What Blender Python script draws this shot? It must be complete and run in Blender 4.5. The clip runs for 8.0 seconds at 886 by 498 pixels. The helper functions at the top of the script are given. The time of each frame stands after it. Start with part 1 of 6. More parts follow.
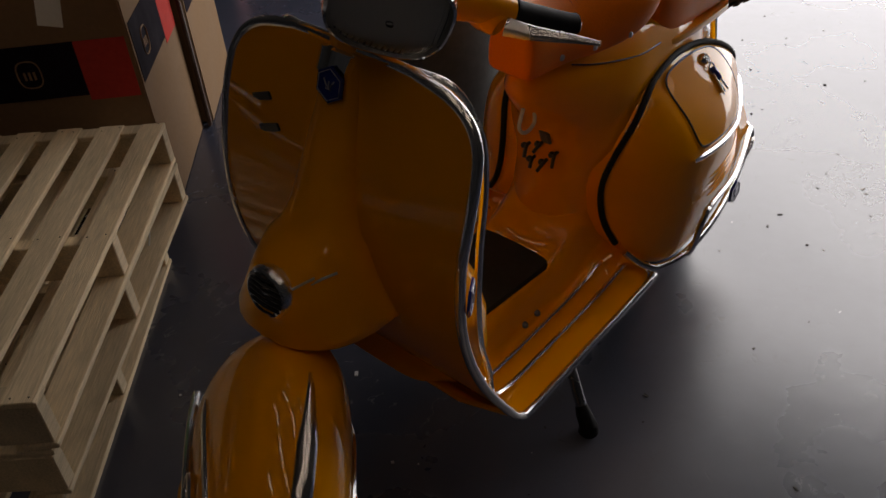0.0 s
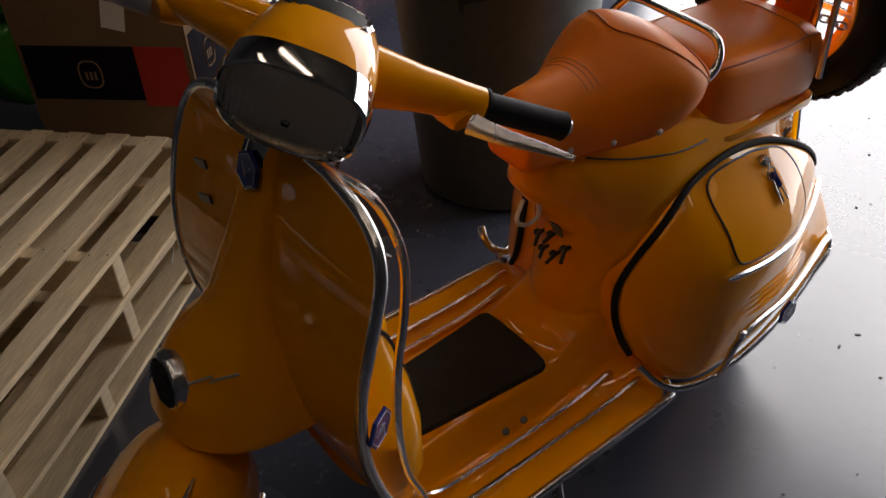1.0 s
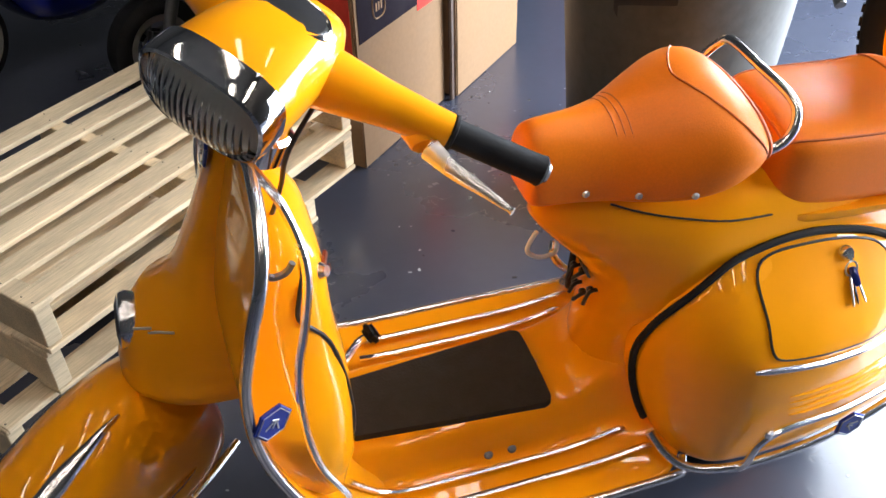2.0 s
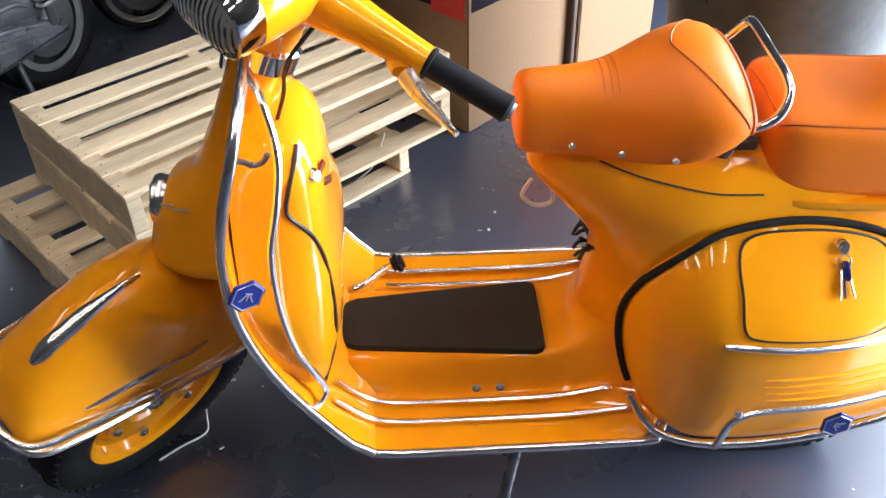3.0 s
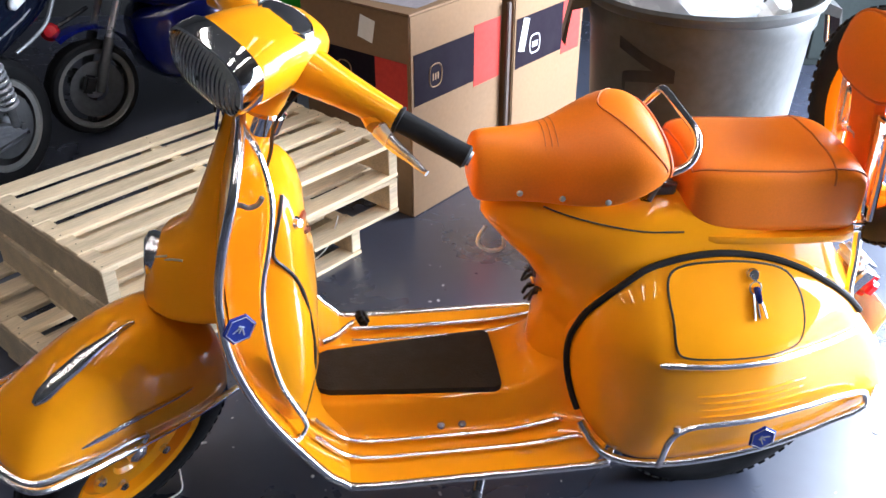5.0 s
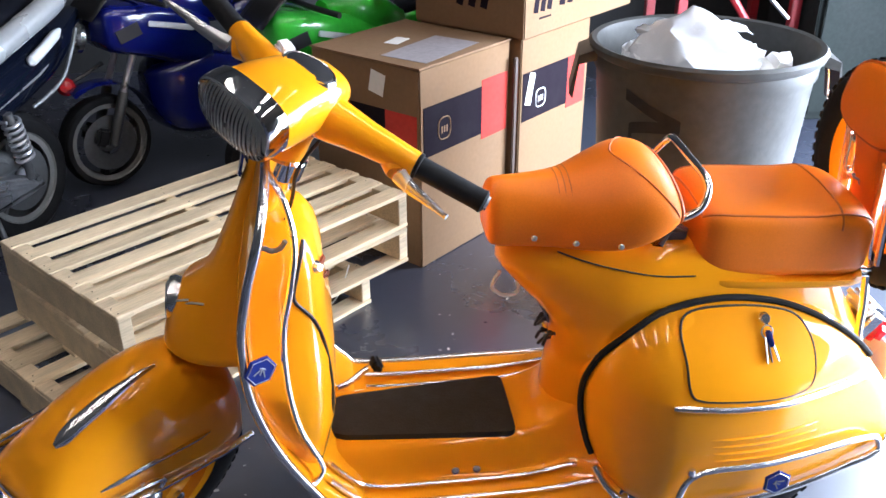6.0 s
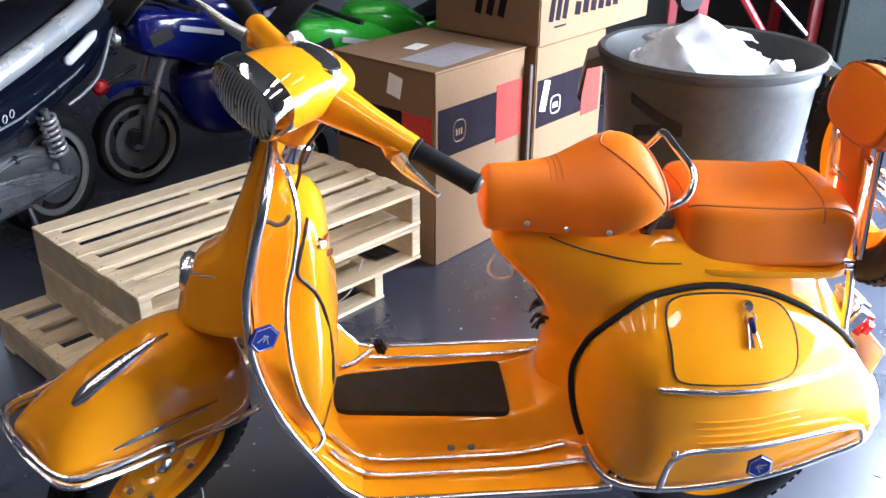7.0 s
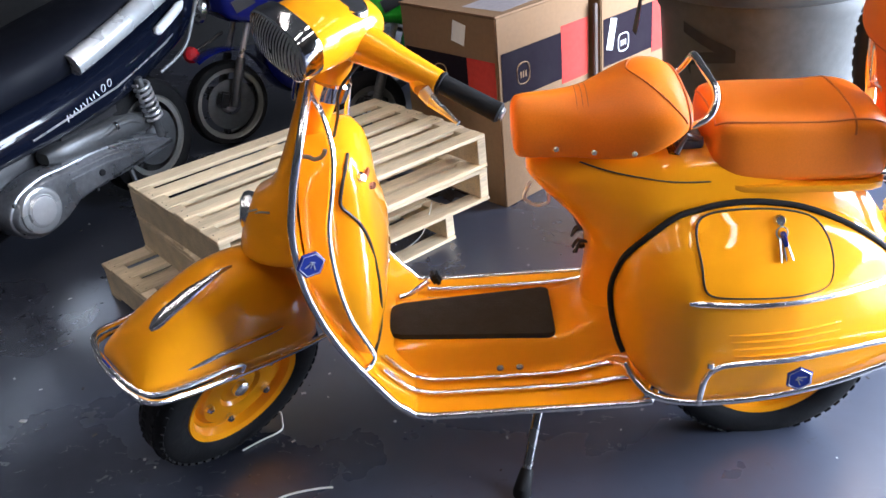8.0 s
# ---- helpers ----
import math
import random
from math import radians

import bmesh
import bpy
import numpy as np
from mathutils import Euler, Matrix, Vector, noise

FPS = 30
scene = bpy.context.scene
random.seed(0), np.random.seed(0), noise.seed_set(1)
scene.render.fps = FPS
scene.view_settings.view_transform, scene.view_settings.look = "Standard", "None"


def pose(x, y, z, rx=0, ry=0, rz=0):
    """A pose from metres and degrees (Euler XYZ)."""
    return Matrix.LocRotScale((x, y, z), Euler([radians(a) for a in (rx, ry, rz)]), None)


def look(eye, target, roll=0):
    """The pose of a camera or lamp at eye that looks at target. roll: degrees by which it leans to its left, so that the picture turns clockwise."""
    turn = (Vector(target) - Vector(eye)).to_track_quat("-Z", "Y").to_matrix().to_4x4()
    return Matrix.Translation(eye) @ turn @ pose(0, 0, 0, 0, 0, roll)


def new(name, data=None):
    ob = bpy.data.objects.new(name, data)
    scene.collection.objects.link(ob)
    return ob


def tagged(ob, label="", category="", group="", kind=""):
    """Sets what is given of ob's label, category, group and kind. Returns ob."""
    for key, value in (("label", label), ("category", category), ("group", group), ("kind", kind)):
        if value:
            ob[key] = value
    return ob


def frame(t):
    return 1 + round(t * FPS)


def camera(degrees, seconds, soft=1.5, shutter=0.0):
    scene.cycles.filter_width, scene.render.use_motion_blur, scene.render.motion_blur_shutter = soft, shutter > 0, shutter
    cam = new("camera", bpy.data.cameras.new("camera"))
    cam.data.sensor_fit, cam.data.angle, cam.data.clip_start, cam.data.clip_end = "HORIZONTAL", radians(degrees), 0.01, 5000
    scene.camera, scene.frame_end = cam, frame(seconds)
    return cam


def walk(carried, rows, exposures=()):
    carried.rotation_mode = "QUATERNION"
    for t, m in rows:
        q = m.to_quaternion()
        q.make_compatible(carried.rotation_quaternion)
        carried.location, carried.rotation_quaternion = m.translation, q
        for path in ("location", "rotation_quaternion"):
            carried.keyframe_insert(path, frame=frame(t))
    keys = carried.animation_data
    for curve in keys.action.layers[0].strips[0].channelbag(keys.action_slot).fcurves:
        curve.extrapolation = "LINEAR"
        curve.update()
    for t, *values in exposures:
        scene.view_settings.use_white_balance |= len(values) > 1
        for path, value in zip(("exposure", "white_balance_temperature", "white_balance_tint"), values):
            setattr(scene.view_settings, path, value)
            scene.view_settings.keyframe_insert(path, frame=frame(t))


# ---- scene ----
cam = camera(53.2, 8.0)
PATH = [
    (0, (-0.876, -0.843, 1.341), (0.258, 0.286, 0.142), -5.5),
    (0.5, (-0.709, -0.823, 1.358), (0.415, 0.396, 0.24), 1.2),
    (1, (-0.55, -0.863, 1.349), (0.358, 0.474, 0.17), -3.4),
    (1.2, (-0.461, -0.903, 1.364), (0.286, 0.5, 0.15), -3.4),
    (2.3, (-0.132, -0.967, 1.386), (0.171, 0.571, 0.144), -0.9),
    (2.5, (-0.087, -0.997, 1.383), (0.148, 0.569, 0.161), -0.9),
    (3, (0.04, -1.131, 1.376), (0.03, 0.436, 0.133), -1.3),
    (3.5, (0.039, -1.22, 1.376), (0.064, 0.435, 0.253), -1.2),
    (4, (-0.019, -1.29, 1.391), (0.065, 0.393, 0.314), -0.6),
    (4.5, (-0.04, -1.335, 1.387), (0.087, 0.366, 0.343), -1.0),
    (5, (-0.024, -1.338, 1.376), (0.132, 0.373, 0.35), -0.1),
    (5.2, (-0.02, -1.336, 1.377), (0.129, 0.395, 0.386), -0.3),
    (6.3, (-0.09, -1.383, 1.37), (0.086, 0.388, 0.458), 0.3),
    (6.5, (-0.111, -1.392, 1.367), (0.071, 0.351, 0.403), 1.0),
    (7, (-0.005, -1.478, 1.357), (0.09, 0.316, 0.478), 0.2),
    (7.5, (0.104, -1.557, 1.348), (0.05, 0.207, 0.408), -1.8),
    (8, (0.136, -1.593, 1.344), (-0.031, 0.16, 0.395), -5.9),
]
walk(cam, [(t, look(eye, aim, roll)) for t, eye, aim, roll in PATH],
     exposures=[(0.0, -3.36, 8300, 25), (0.8, -3.05, 8300, 25), (1.2, -2.55, 7800, 22), (2.3, -0.46, 6700, 17), (3.0, -0.52, 6550, 18), (4.0, -0.54, 6450, 19), (8.0, -0.54, 6250, 19)])

# ---- light: daylight through the big door, tubes under the ceiling ----
DOOR_X, DOOR_Y0, DOOR_Y1, DOOR_H = 2.9, -1.0, 2.0, 2.2
sun_dir = Vector((0.16, 0.20, 0.96)).normalized()

world = bpy.data.worlds.new("sky")
scene.world = world
world.use_nodes = True
wn = world.node_tree
sky = wn.nodes.new("ShaderNodeTexSky")
sky.sky_type, sky.sun_disc = "NISHITA", False
sky.sun_elevation = math.asin(sun_dir.z)
sky.sun_rotation = math.atan2(sun_dir.x, sun_dir.y)
wn.links.new(sky.outputs[0], wn.nodes["Background"].inputs[0])
wn.nodes["Background"].inputs[1].default_value = 0.12

lamp = bpy.data.lights.new("sun", "SUN")
lamp.energy, lamp.angle, lamp.color = 3.2, radians(0.6), (1.0, 0.95, 0.86)
sun = new("sun", lamp)
sun.matrix_world = look((0, 0, 0), -sun_dir)

lamp = bpy.data.lights.new("door_daylight", "AREA")
lamp.shape, lamp.size, lamp.size_y, lamp.energy, lamp.color = "RECTANGLE", DOOR_Y1 - DOOR_Y0, DOOR_H, 1000, (0.74, 0.885, 1.0)
door_light = new("door_daylight", lamp)
door_light.matrix_world = look((DOOR_X - 0.12, (DOOR_Y0 + DOOR_Y1) / 2, DOOR_H / 2), (0, (DOOR_Y0 + DOOR_Y1) / 2 - 0.3, 0.9))


# ---- materials ----
def material(name, color, rough=0.5, metal=0.0, coat=0.0, vary=0.12, scale=6.0, grain=60.0, bump=0.0, bump_scale=120.0, spec=0.5, stretch=(1, 1, 1), random_tint=0.0):
    """A surface with a slow stain and a fine grain in colour and gloss, and a fine relief."""
    m = bpy.data.materials.new(name)
    m.use_nodes = True
    nt = m.node_tree
    b = nt.nodes["Principled BSDF"]
    b.inputs["Metallic"].default_value = metal
    b.inputs["Coat Weight"].default_value = coat
    b.inputs["Coat Roughness"].default_value = 0.04
    b.inputs["Specular IOR Level"].default_value = spec
    co = nt.nodes.new("ShaderNodeTexCoord")
    mp = nt.nodes.new("ShaderNodeMapping")
    mp.inputs["Scale"].default_value = stretch
    nt.links.new(co.outputs["Object"], mp.inputs[0])
    n1, n2 = nt.nodes.new("ShaderNodeTexNoise"), nt.nodes.new("ShaderNodeTexNoise")
    n1.inputs["Scale"].default_value, n1.inputs["Detail"].default_value = scale, 6
    n2.inputs["Scale"].default_value, n2.inputs["Detail"].default_value = grain, 4
    for n in (n1, n2):
        nt.links.new(mp.outputs[0], n.inputs[0])
    add = nt.nodes.new("ShaderNodeMath")
    add.operation = "MULTIPLY_ADD"
    nt.links.new(n2.outputs[0], add.inputs[0])
    add.inputs[1].default_value = 0.5
    half = nt.nodes.new("ShaderNodeMath")
    half.operation = "MULTIPLY"
    nt.links.new(n1.outputs[0], half.inputs[0])
    half.inputs[1].default_value = 0.5
    nt.links.new(half.outputs[0], add.inputs[2])
    ramp = nt.nodes.new("ShaderNodeMapRange")
    ramp.inputs["From Min"].default_value, ramp.inputs["From Max"].default_value = 0.3, 0.7
    ramp.inputs["To Min"].default_value, ramp.inputs["To Max"].default_value = 1 - vary, 1 + vary
    nt.links.new(add.outputs[0], ramp.inputs[0])
    tint = ramp.outputs[0]
    if random_tint:
        info = nt.nodes.new("ShaderNodeObjectInfo")
        rr = nt.nodes.new("ShaderNodeMapRange")
        rr.inputs["To Min"].default_value, rr.inputs["To Max"].default_value = 1 - random_tint, 1 + random_tint
        nt.links.new(info.outputs["Random"], rr.inputs[0])
        mul = nt.nodes.new("ShaderNodeMath")
        mul.operation = "MULTIPLY"
        nt.links.new(tint, mul.inputs[0])
        nt.links.new(rr.outputs[0], mul.inputs[1])
        tint = mul.outputs[0]
    mix = nt.nodes.new("ShaderNodeVectorMath")
    mix.operation = "SCALE"
    mix.inputs[0].default_value = color
    nt.links.new(tint, mix.inputs["Scale"])
    nt.links.new(mix.outputs[0], b.inputs["Base Color"])
    rr = nt.nodes.new("ShaderNodeMapRange")
    rr.inputs["From Min"].default_value, rr.inputs["From Max"].default_value = 0.3, 0.7
    rr.inputs["To Min"].default_value, rr.inputs["To Max"].default_value = rough * 0.8, min(1, rough * 1.25)
    nt.links.new(n1.outputs[0], rr.inputs[0])
    nt.links.new(rr.outputs[0], b.inputs["Roughness"])
    if bump:
        n3 = nt.nodes.new("ShaderNodeTexNoise")
        n3.inputs["Scale"].default_value, n3.inputs["Detail"].default_value = bump_scale, 5
        nt.links.new(mp.outputs[0], n3.inputs[0])
        bp = nt.nodes.new("ShaderNodeBump")
        bp.inputs["Strength"].default_value, bp.inputs["Distance"].default_value = bump, 0.004
        nt.links.new(n3.outputs[0], bp.inputs["Height"])
        nt.links.new(bp.outputs[0], b.inputs["Normal"])
    return m


PAINT = material("amber_paint", (0.92, 0.334, 0.004), 0.40, coat=0.85, spec=0.05, vary=0.035, scale=3, grain=25, bump=0.006, bump_scale=9)
PAINT.node_tree.nodes["Principled BSDF"].inputs["Coat Roughness"].default_value = 0.01
LEATHER = material("orange_leather", (0.93, 0.215, 0.008), 0.42, vary=0.07, scale=9, grain=300, bump=0.10, bump_scale=420, spec=0.32)
PIPING = material("orange_piping", (0.60, 0.12, 0.008), 0.45, vary=0.05)
CHROME = material("chrome", (0.88, 0.87, 0.86), 0.22, metal=1, vary=0.06, scale=20, bump=0.03, bump_scale=60)
MIRROR = material("reflector_silver", (0.85, 0.84, 0.80), 0.38, metal=0.75, vary=0.03, scale=20)
BRIGHT = material("mirror_chrome", (0.80, 0.79, 0.78), 0.07, metal=1, vary=0.04, scale=14)
GREYTRIM = material("grey_metal_beading", (0.42, 0.42, 0.44), 0.25, metal=1, vary=0.1, scale=20)
ALLOY = material("cast_alloy", (0.56, 0.57, 0.60), 0.30, metal=0.7, vary=0.14, scale=12, bump=0.1, bump_scale=90)
RUBBER = material("black_rubber", (0.008, 0.008, 0.009), 0.65, spec=0.22, vary=0.25, scale=14, bump=0.15)
MATRUB = material("ribbed_mat_rubber", (0.030, 0.025, 0.019), 0.75, spec=0.2, vary=0.15, scale=20, bump=0.3, bump_scale=260)
BLACKP = material("black_plastic", (0.018, 0.018, 0.020), 0.35, vary=0.2, bump=0.05)
BLUEB = material("blue_enamel", (0.012, 0.026, 0.19), 0.2, coat=0.5, vary=0.08)
WHITEP = material("white_enamel", (0.75, 0.77, 0.80), 0.3, vary=0.05)
REDL = material("red_lens", (0.62, 0.015, 0.02), 0.12, coat=0.6, vary=0.08)
PINE = material("pale_pine", (0.66, 0.52, 0.34), 0.68, vary=0.32, scale=3, grain=34, bump=0.3, bump_scale=50, stretch=(0.6, 7, 7), random_tint=0.16)
CARD = material("brown_cardboard", (0.215, 0.128, 0.070), 0.85, spec=0.2, vary=0.10, scale=4, grain=70, bump=0.12, bump_scale=40)
CARDED = material("cardboard_edge", (0.26, 0.15, 0.08), 0.9, vary=0.2, scale=30)
EMBLEM = material("worn_copper", (0.42, 0.13, 0.07), 0.3, metal=0.8, vary=0.2, scale=40)
STRIP = material("dark_brown_strip", (0.055, 0.028, 0.016), 0.6, vary=0.3, scale=12)
INKD = material("dark_print", (0.012, 0.008, 0.013), 0.85, spec=0.08, vary=0.2, scale=8)
INKR = material("red_print", (0.48, 0.045, 0.035), 0.8, spec=0.15, vary=0.14, scale=8)
PAPER = material("white_paper", (0.78, 0.77, 0.74), 0.7, vary=0.06, bump=0.1)
CANP = material("grey_can_plastic", (0.048, 0.048, 0.045), 0.46, spec=0.35, vary=0.30, scale=5, grain=40, bump=0.12, bump_scale=60)
MARKER = material("black_marker_paint", (0.007, 0.007, 0.008), 0.7, vary=0.3, scale=20)
BAGP = material("white_plastic_bag", (0.66, 0.68, 0.72), 0.3, vary=0.04, bump=0.3, bump_scale=20)
NAVY = material("midnight_fairing", (0.004, 0.006, 0.014), 0.14, coat=0.5, spec=0.25, vary=0.12)
SEATB = material("black_vinyl", (0.005, 0.006, 0.010), 0.55, spec=0.09, vary=0.12, bump=0.2, bump_scale=300)
SILVER = material("silver_paint", (0.66, 0.68, 0.70), 0.28, metal=0.6, coat=0.3, vary=0.08)
BLUEF = material("blue_fairing", (0.003, 0.007, 0.13), 0.18, coat=0.7, vary=0.12)
GREENF = material("green_fairing", (0.025, 0.42, 0.035), 0.2, coat=0.6, vary=0.12)
DISC = material("turned_disc", (0.80, 0.81, 0.83), 0.40, metal=0.7, vary=0.05, scale=30)
RIMW = material("pale_wheel_rim", (0.22, 0.22, 0.21), 0.45, metal=0.3, vary=0.12)
REDP = material("red_steel_paint", (0.30, 0.014, 0.02), 0.35, vary=0.15, scale=12)
# near-black tone keeps bounce from the assumed walls and roof low
WALLP = material("painted_block_wall", (0.022, 0.023, 0.025), 0.8, vary=0.18, scale=1.2, bump=0.25, bump_scale=30)
CEILP = material("dark_roof_deck", (0.025, 0.025, 0.027), 0.85, vary=0.15, scale=1)
CASTING = material("engine_casting", (0.36, 0.37, 0.395), 0.30, metal=0.8, vary=0.30, scale=9, grain=60, bump=0.15, bump_scale=120)
STEELD = material("dull_steel", (0.16, 0.165, 0.17), 0.45, metal=0.7, vary=0.2, scale=7)
LOCKER = material("grey_green_steel", (0.020, 0.025, 0.024), 0.75, spec=0.1, vary=0.2)
WIRE = material("white_wire", (0.70, 0.69, 0.66), 0.5, vary=0.08)
SPECK = material("pale_debris", (0.55, 0.55, 0.55), 0.8, vary=0.3, scale=40)
DARKSP = material("dark_debris", (0.05, 0.045, 0.04), 0.8, vary=0.3, scale=40)
ASPHALT = material("pale_forecourt_concrete", (0.38, 0.37, 0.35), 0.85, vary=0.12, scale=0.7, bump=0.2, bump_scale=40)


def glass(name, color=(1, 1, 1), rough=0.03):
    m = bpy.data.materials.new(name)
    m.use_nodes = True
    b = m.node_tree.nodes["Principled BSDF"]
    b.inputs["Base Color"].default_value = (*color, 1)
    b.inputs["Transmission Weight"].default_value = 1
    b.inputs["Roughness"].default_value = rough
    b.inputs["IOR"].default_value = 1.45
    return m


LENS = glass("headlamp_glass", (0.96, 0.96, 0.93), 0.06)
lens_nodes = LENS.node_tree
lens_co, lens_wave, lens_bump = (lens_nodes.nodes.new(k) for k in ("ShaderNodeTexCoord", "ShaderNodeTexWave", "ShaderNodeBump"))
lens_wave.bands_direction = "Y"
lens_wave.inputs["Scale"].default_value, lens_wave.inputs["Distortion"].default_value = 46, 0.6
lens_bump.inputs["Strength"].default_value, lens_bump.inputs["Distance"].default_value = 0.40, 0.002
lens_nodes.links.new(lens_co.outputs["Object"], lens_wave.inputs[0])
lens_nodes.links.new(lens_wave.outputs["Fac"], lens_bump.inputs["Height"])
lens_nodes.links.new(lens_bump.outputs[0], lens_nodes.nodes["Principled BSDF"].inputs["Normal"])
LEVER = material("polished_lever", (0.62, 0.62, 0.63), 0.26, metal=0.9, vary=0.05)


def floor_material():
    """Grey-blue painted concrete, scuffed: worn pale flecks, dark scratches, a worn gloss."""
    m = material("painted_concrete_floor", (0.044, 0.051, 0.076), 0.27, vary=0.12, scale=1.6, grain=22, bump=0.10, bump_scale=18, spec=0.9)
    m.node_tree.nodes["Principled BSDF"].inputs["IOR"].default_value = 1.62
    nt = m.node_tree
    b = nt.nodes["Principled BSDF"]
    base = b.inputs["Base Color"].links[0].from_socket
    co = nt.nodes.new("ShaderNodeTexCoord")
    vor = nt.nodes.new("ShaderNodeTexVoronoi")
    vor.inputs["Scale"].default_value = 5.5
    warp = nt.nodes.new("ShaderNodeTexNoise")
    warp.inputs["Scale"].default_value, warp.inputs["Detail"].default_value = 30, 5
    mixv = nt.nodes.new("ShaderNodeVectorMath")
    mixv.operation = "MULTIPLY_ADD"
    nt.links.new(co.outputs["Object"], warp.inputs[0])
    nt.links.new(warp.outputs["Color"], mixv.inputs[0])
    mixv.inputs[1].default_value = (0.09, 0.09, 0)
    nt.links.new(co.outputs["Object"], mixv.inputs[2])
    nt.links.new(mixv.outputs[0], vor.inputs[0])
    fleck = nt.nodes.new("ShaderNodeMapRange")
    fleck.inputs["From Min"].default_value, fleck.inputs["From Max"].default_value = 0.018, 0.030
    fleck.inputs["To Min"].default_value, fleck.inputs["To Max"].default_value = 0.75, 0.0
    nt.links.new(vor.outputs["Distance"], fleck.inputs[0])
    mix = nt.nodes.new("ShaderNodeMix")
    mix.data_type = "RGBA"
    nt.links.new(fleck.outputs[0], mix.inputs["Factor"])
    nt.links.new(base, mix.inputs[6])
    mix.inputs[7].default_value = (0.36, 0.36, 0.37, 1)
    # long thin scratches: warped cell borders, broken up by a slow mask
    def node(kind, **values):
        n = nt.nodes.new(kind)
        for k, v in values.items():
            n.inputs[k].default_value = v
        return n

    def step(src, lo, hi, a, b2):
        n = node("ShaderNodeMapRange", **{"From Min": lo, "From Max": hi, "To Min": a, "To Max": b2})
        nt.links.new(src, n.inputs[0])
        return n.outputs[0]

    def times(a, b2):
        n = node("ShaderNodeMath")
        n.operation = "MULTIPLY"
        nt.links.new(a, n.inputs[0])
        nt.links.new(b2, n.inputs[1])
        return n.outputs[0]

    def over(below, fac, color):
        n = nt.nodes.new("ShaderNodeMix")
        n.data_type = "RGBA"
        nt.links.new(fac, n.inputs["Factor"])
        nt.links.new(below, n.inputs[6])
        n.inputs[7].default_value = color
        return n.outputs[2]

    top = mix.outputs[2]
    reliefs = []
    for turn, sc, mask_scale, width, color in ((20, (3.2, 9.0, 1), 4.0, 0.010, (0.038, 0.042, 0.058, 1)), (-50, (2.4, 7.0, 1), 3.0, 0.008, (0.040, 0.045, 0.062, 1)), (75, (3.0, 10.0, 1), 5.0, 0.005, (0.062, 0.068, 0.090, 1))):
        mp = node("ShaderNodeMapping", Scale=sc, Rotation=(0, 0, radians(turn)))
        nt.links.new(mixv.outputs[0], mp.inputs[0])
        cell = node("ShaderNodeTexVoronoi", Scale=1.6)
        cell.feature = "DISTANCE_TO_EDGE"
        nt.links.new(mp.outputs[0], cell.inputs[0])
        mask = node("ShaderNodeTexNoise", Scale=mask_scale, Detail=3.0)
        nt.links.new(mp.outputs[0], mask.inputs[0])
        fac = times(step(cell.outputs["Distance"], width * 0.5, width * 1.3, 0.85, 0.0), step(mask.outputs[0], 0.60, 0.68, 0.0, 1.0))
        top = over(top, fac, color)
        reliefs.append(fac)
    # small dark chips in drifts
    chip = node("ShaderNodeTexVoronoi", Scale=16.0)
    nt.links.new(mixv.outputs[0], chip.inputs[0])
    drift = node("ShaderNodeTexNoise", Scale=2.3, Detail=4.0)
    nt.links.new(co.outputs["Object"], drift.inputs[0])
    fac = times(step(chip.outputs["Distance"], 0.10, 0.17, 0.9, 0.0), step(drift.outputs[0], 0.52, 0.62, 0.0, 0.9))
    top = over(top, fac, (0.034, 0.037, 0.048, 1))
    reliefs.append(fac)
    worn = reliefs[0]
    for r in reliefs[1:]:
        n = node("ShaderNodeMath")
        n.operation = "MAXIMUM"
        nt.links.new(worn, n.inputs[0])
        nt.links.new(r, n.inputs[1])
        worn = n.outputs[0]
    gloss = nt.nodes.new("ShaderNodeMix")
    nt.links.new(worn, gloss.inputs["Factor"])
    nt.links.new(b.inputs["Roughness"].links[0].from_socket, gloss.inputs[2])
    gloss.inputs[3].default_value = 0.40
    nt.links.new(gloss.outputs[0], b.inputs["Roughness"])
    old = b.inputs["Normal"].links[0].from_node
    cut = nt.nodes.new("ShaderNodeBump")
    cut.invert = True
    cut.inputs["Strength"].default_value, cut.inputs["Distance"].default_value = 0.18, 0.0012
    nt.links.new(worn, cut.inputs["Height"])
    nt.links.new(old.outputs[0], cut.inputs["Normal"])
    nt.links.new(cut.outputs[0], b.inputs["Normal"])
    nt.links.new(top, b.inputs["Base Color"])
    return m


FLOORM = floor_material()


# ---- mesh helpers ----
def mesh_of(name, bm, mat, smooth):
    bmesh.ops.recalc_face_normals(bm, faces=bm.faces)
    me = bpy.data.meshes.new(name)
    bm.to_mesh(me)
    bm.free()
    me.materials.append(mat)
    if smooth:
        me.polygons.foreach_set("use_smooth", [True] * len(me.polygons))
        me.set_sharp_from_angle(angle=radians(38))
    return me


def part(name, bm, mat, parent=None, label="", smooth=True, at=None):
    ob = new(name, mesh_of(name, bm, mat, smooth))
    if parent is not None:
        ob.parent = parent
    if at is not None:
        ob.matrix_local = at
    if label:
        ob["label"] = label
    return ob


def thing(name, label, category, at=None, group="", kind=""):
    ob = new(name)
    if at is not None:
        ob.matrix_world = at
    return tagged(ob, label, category, group, kind)


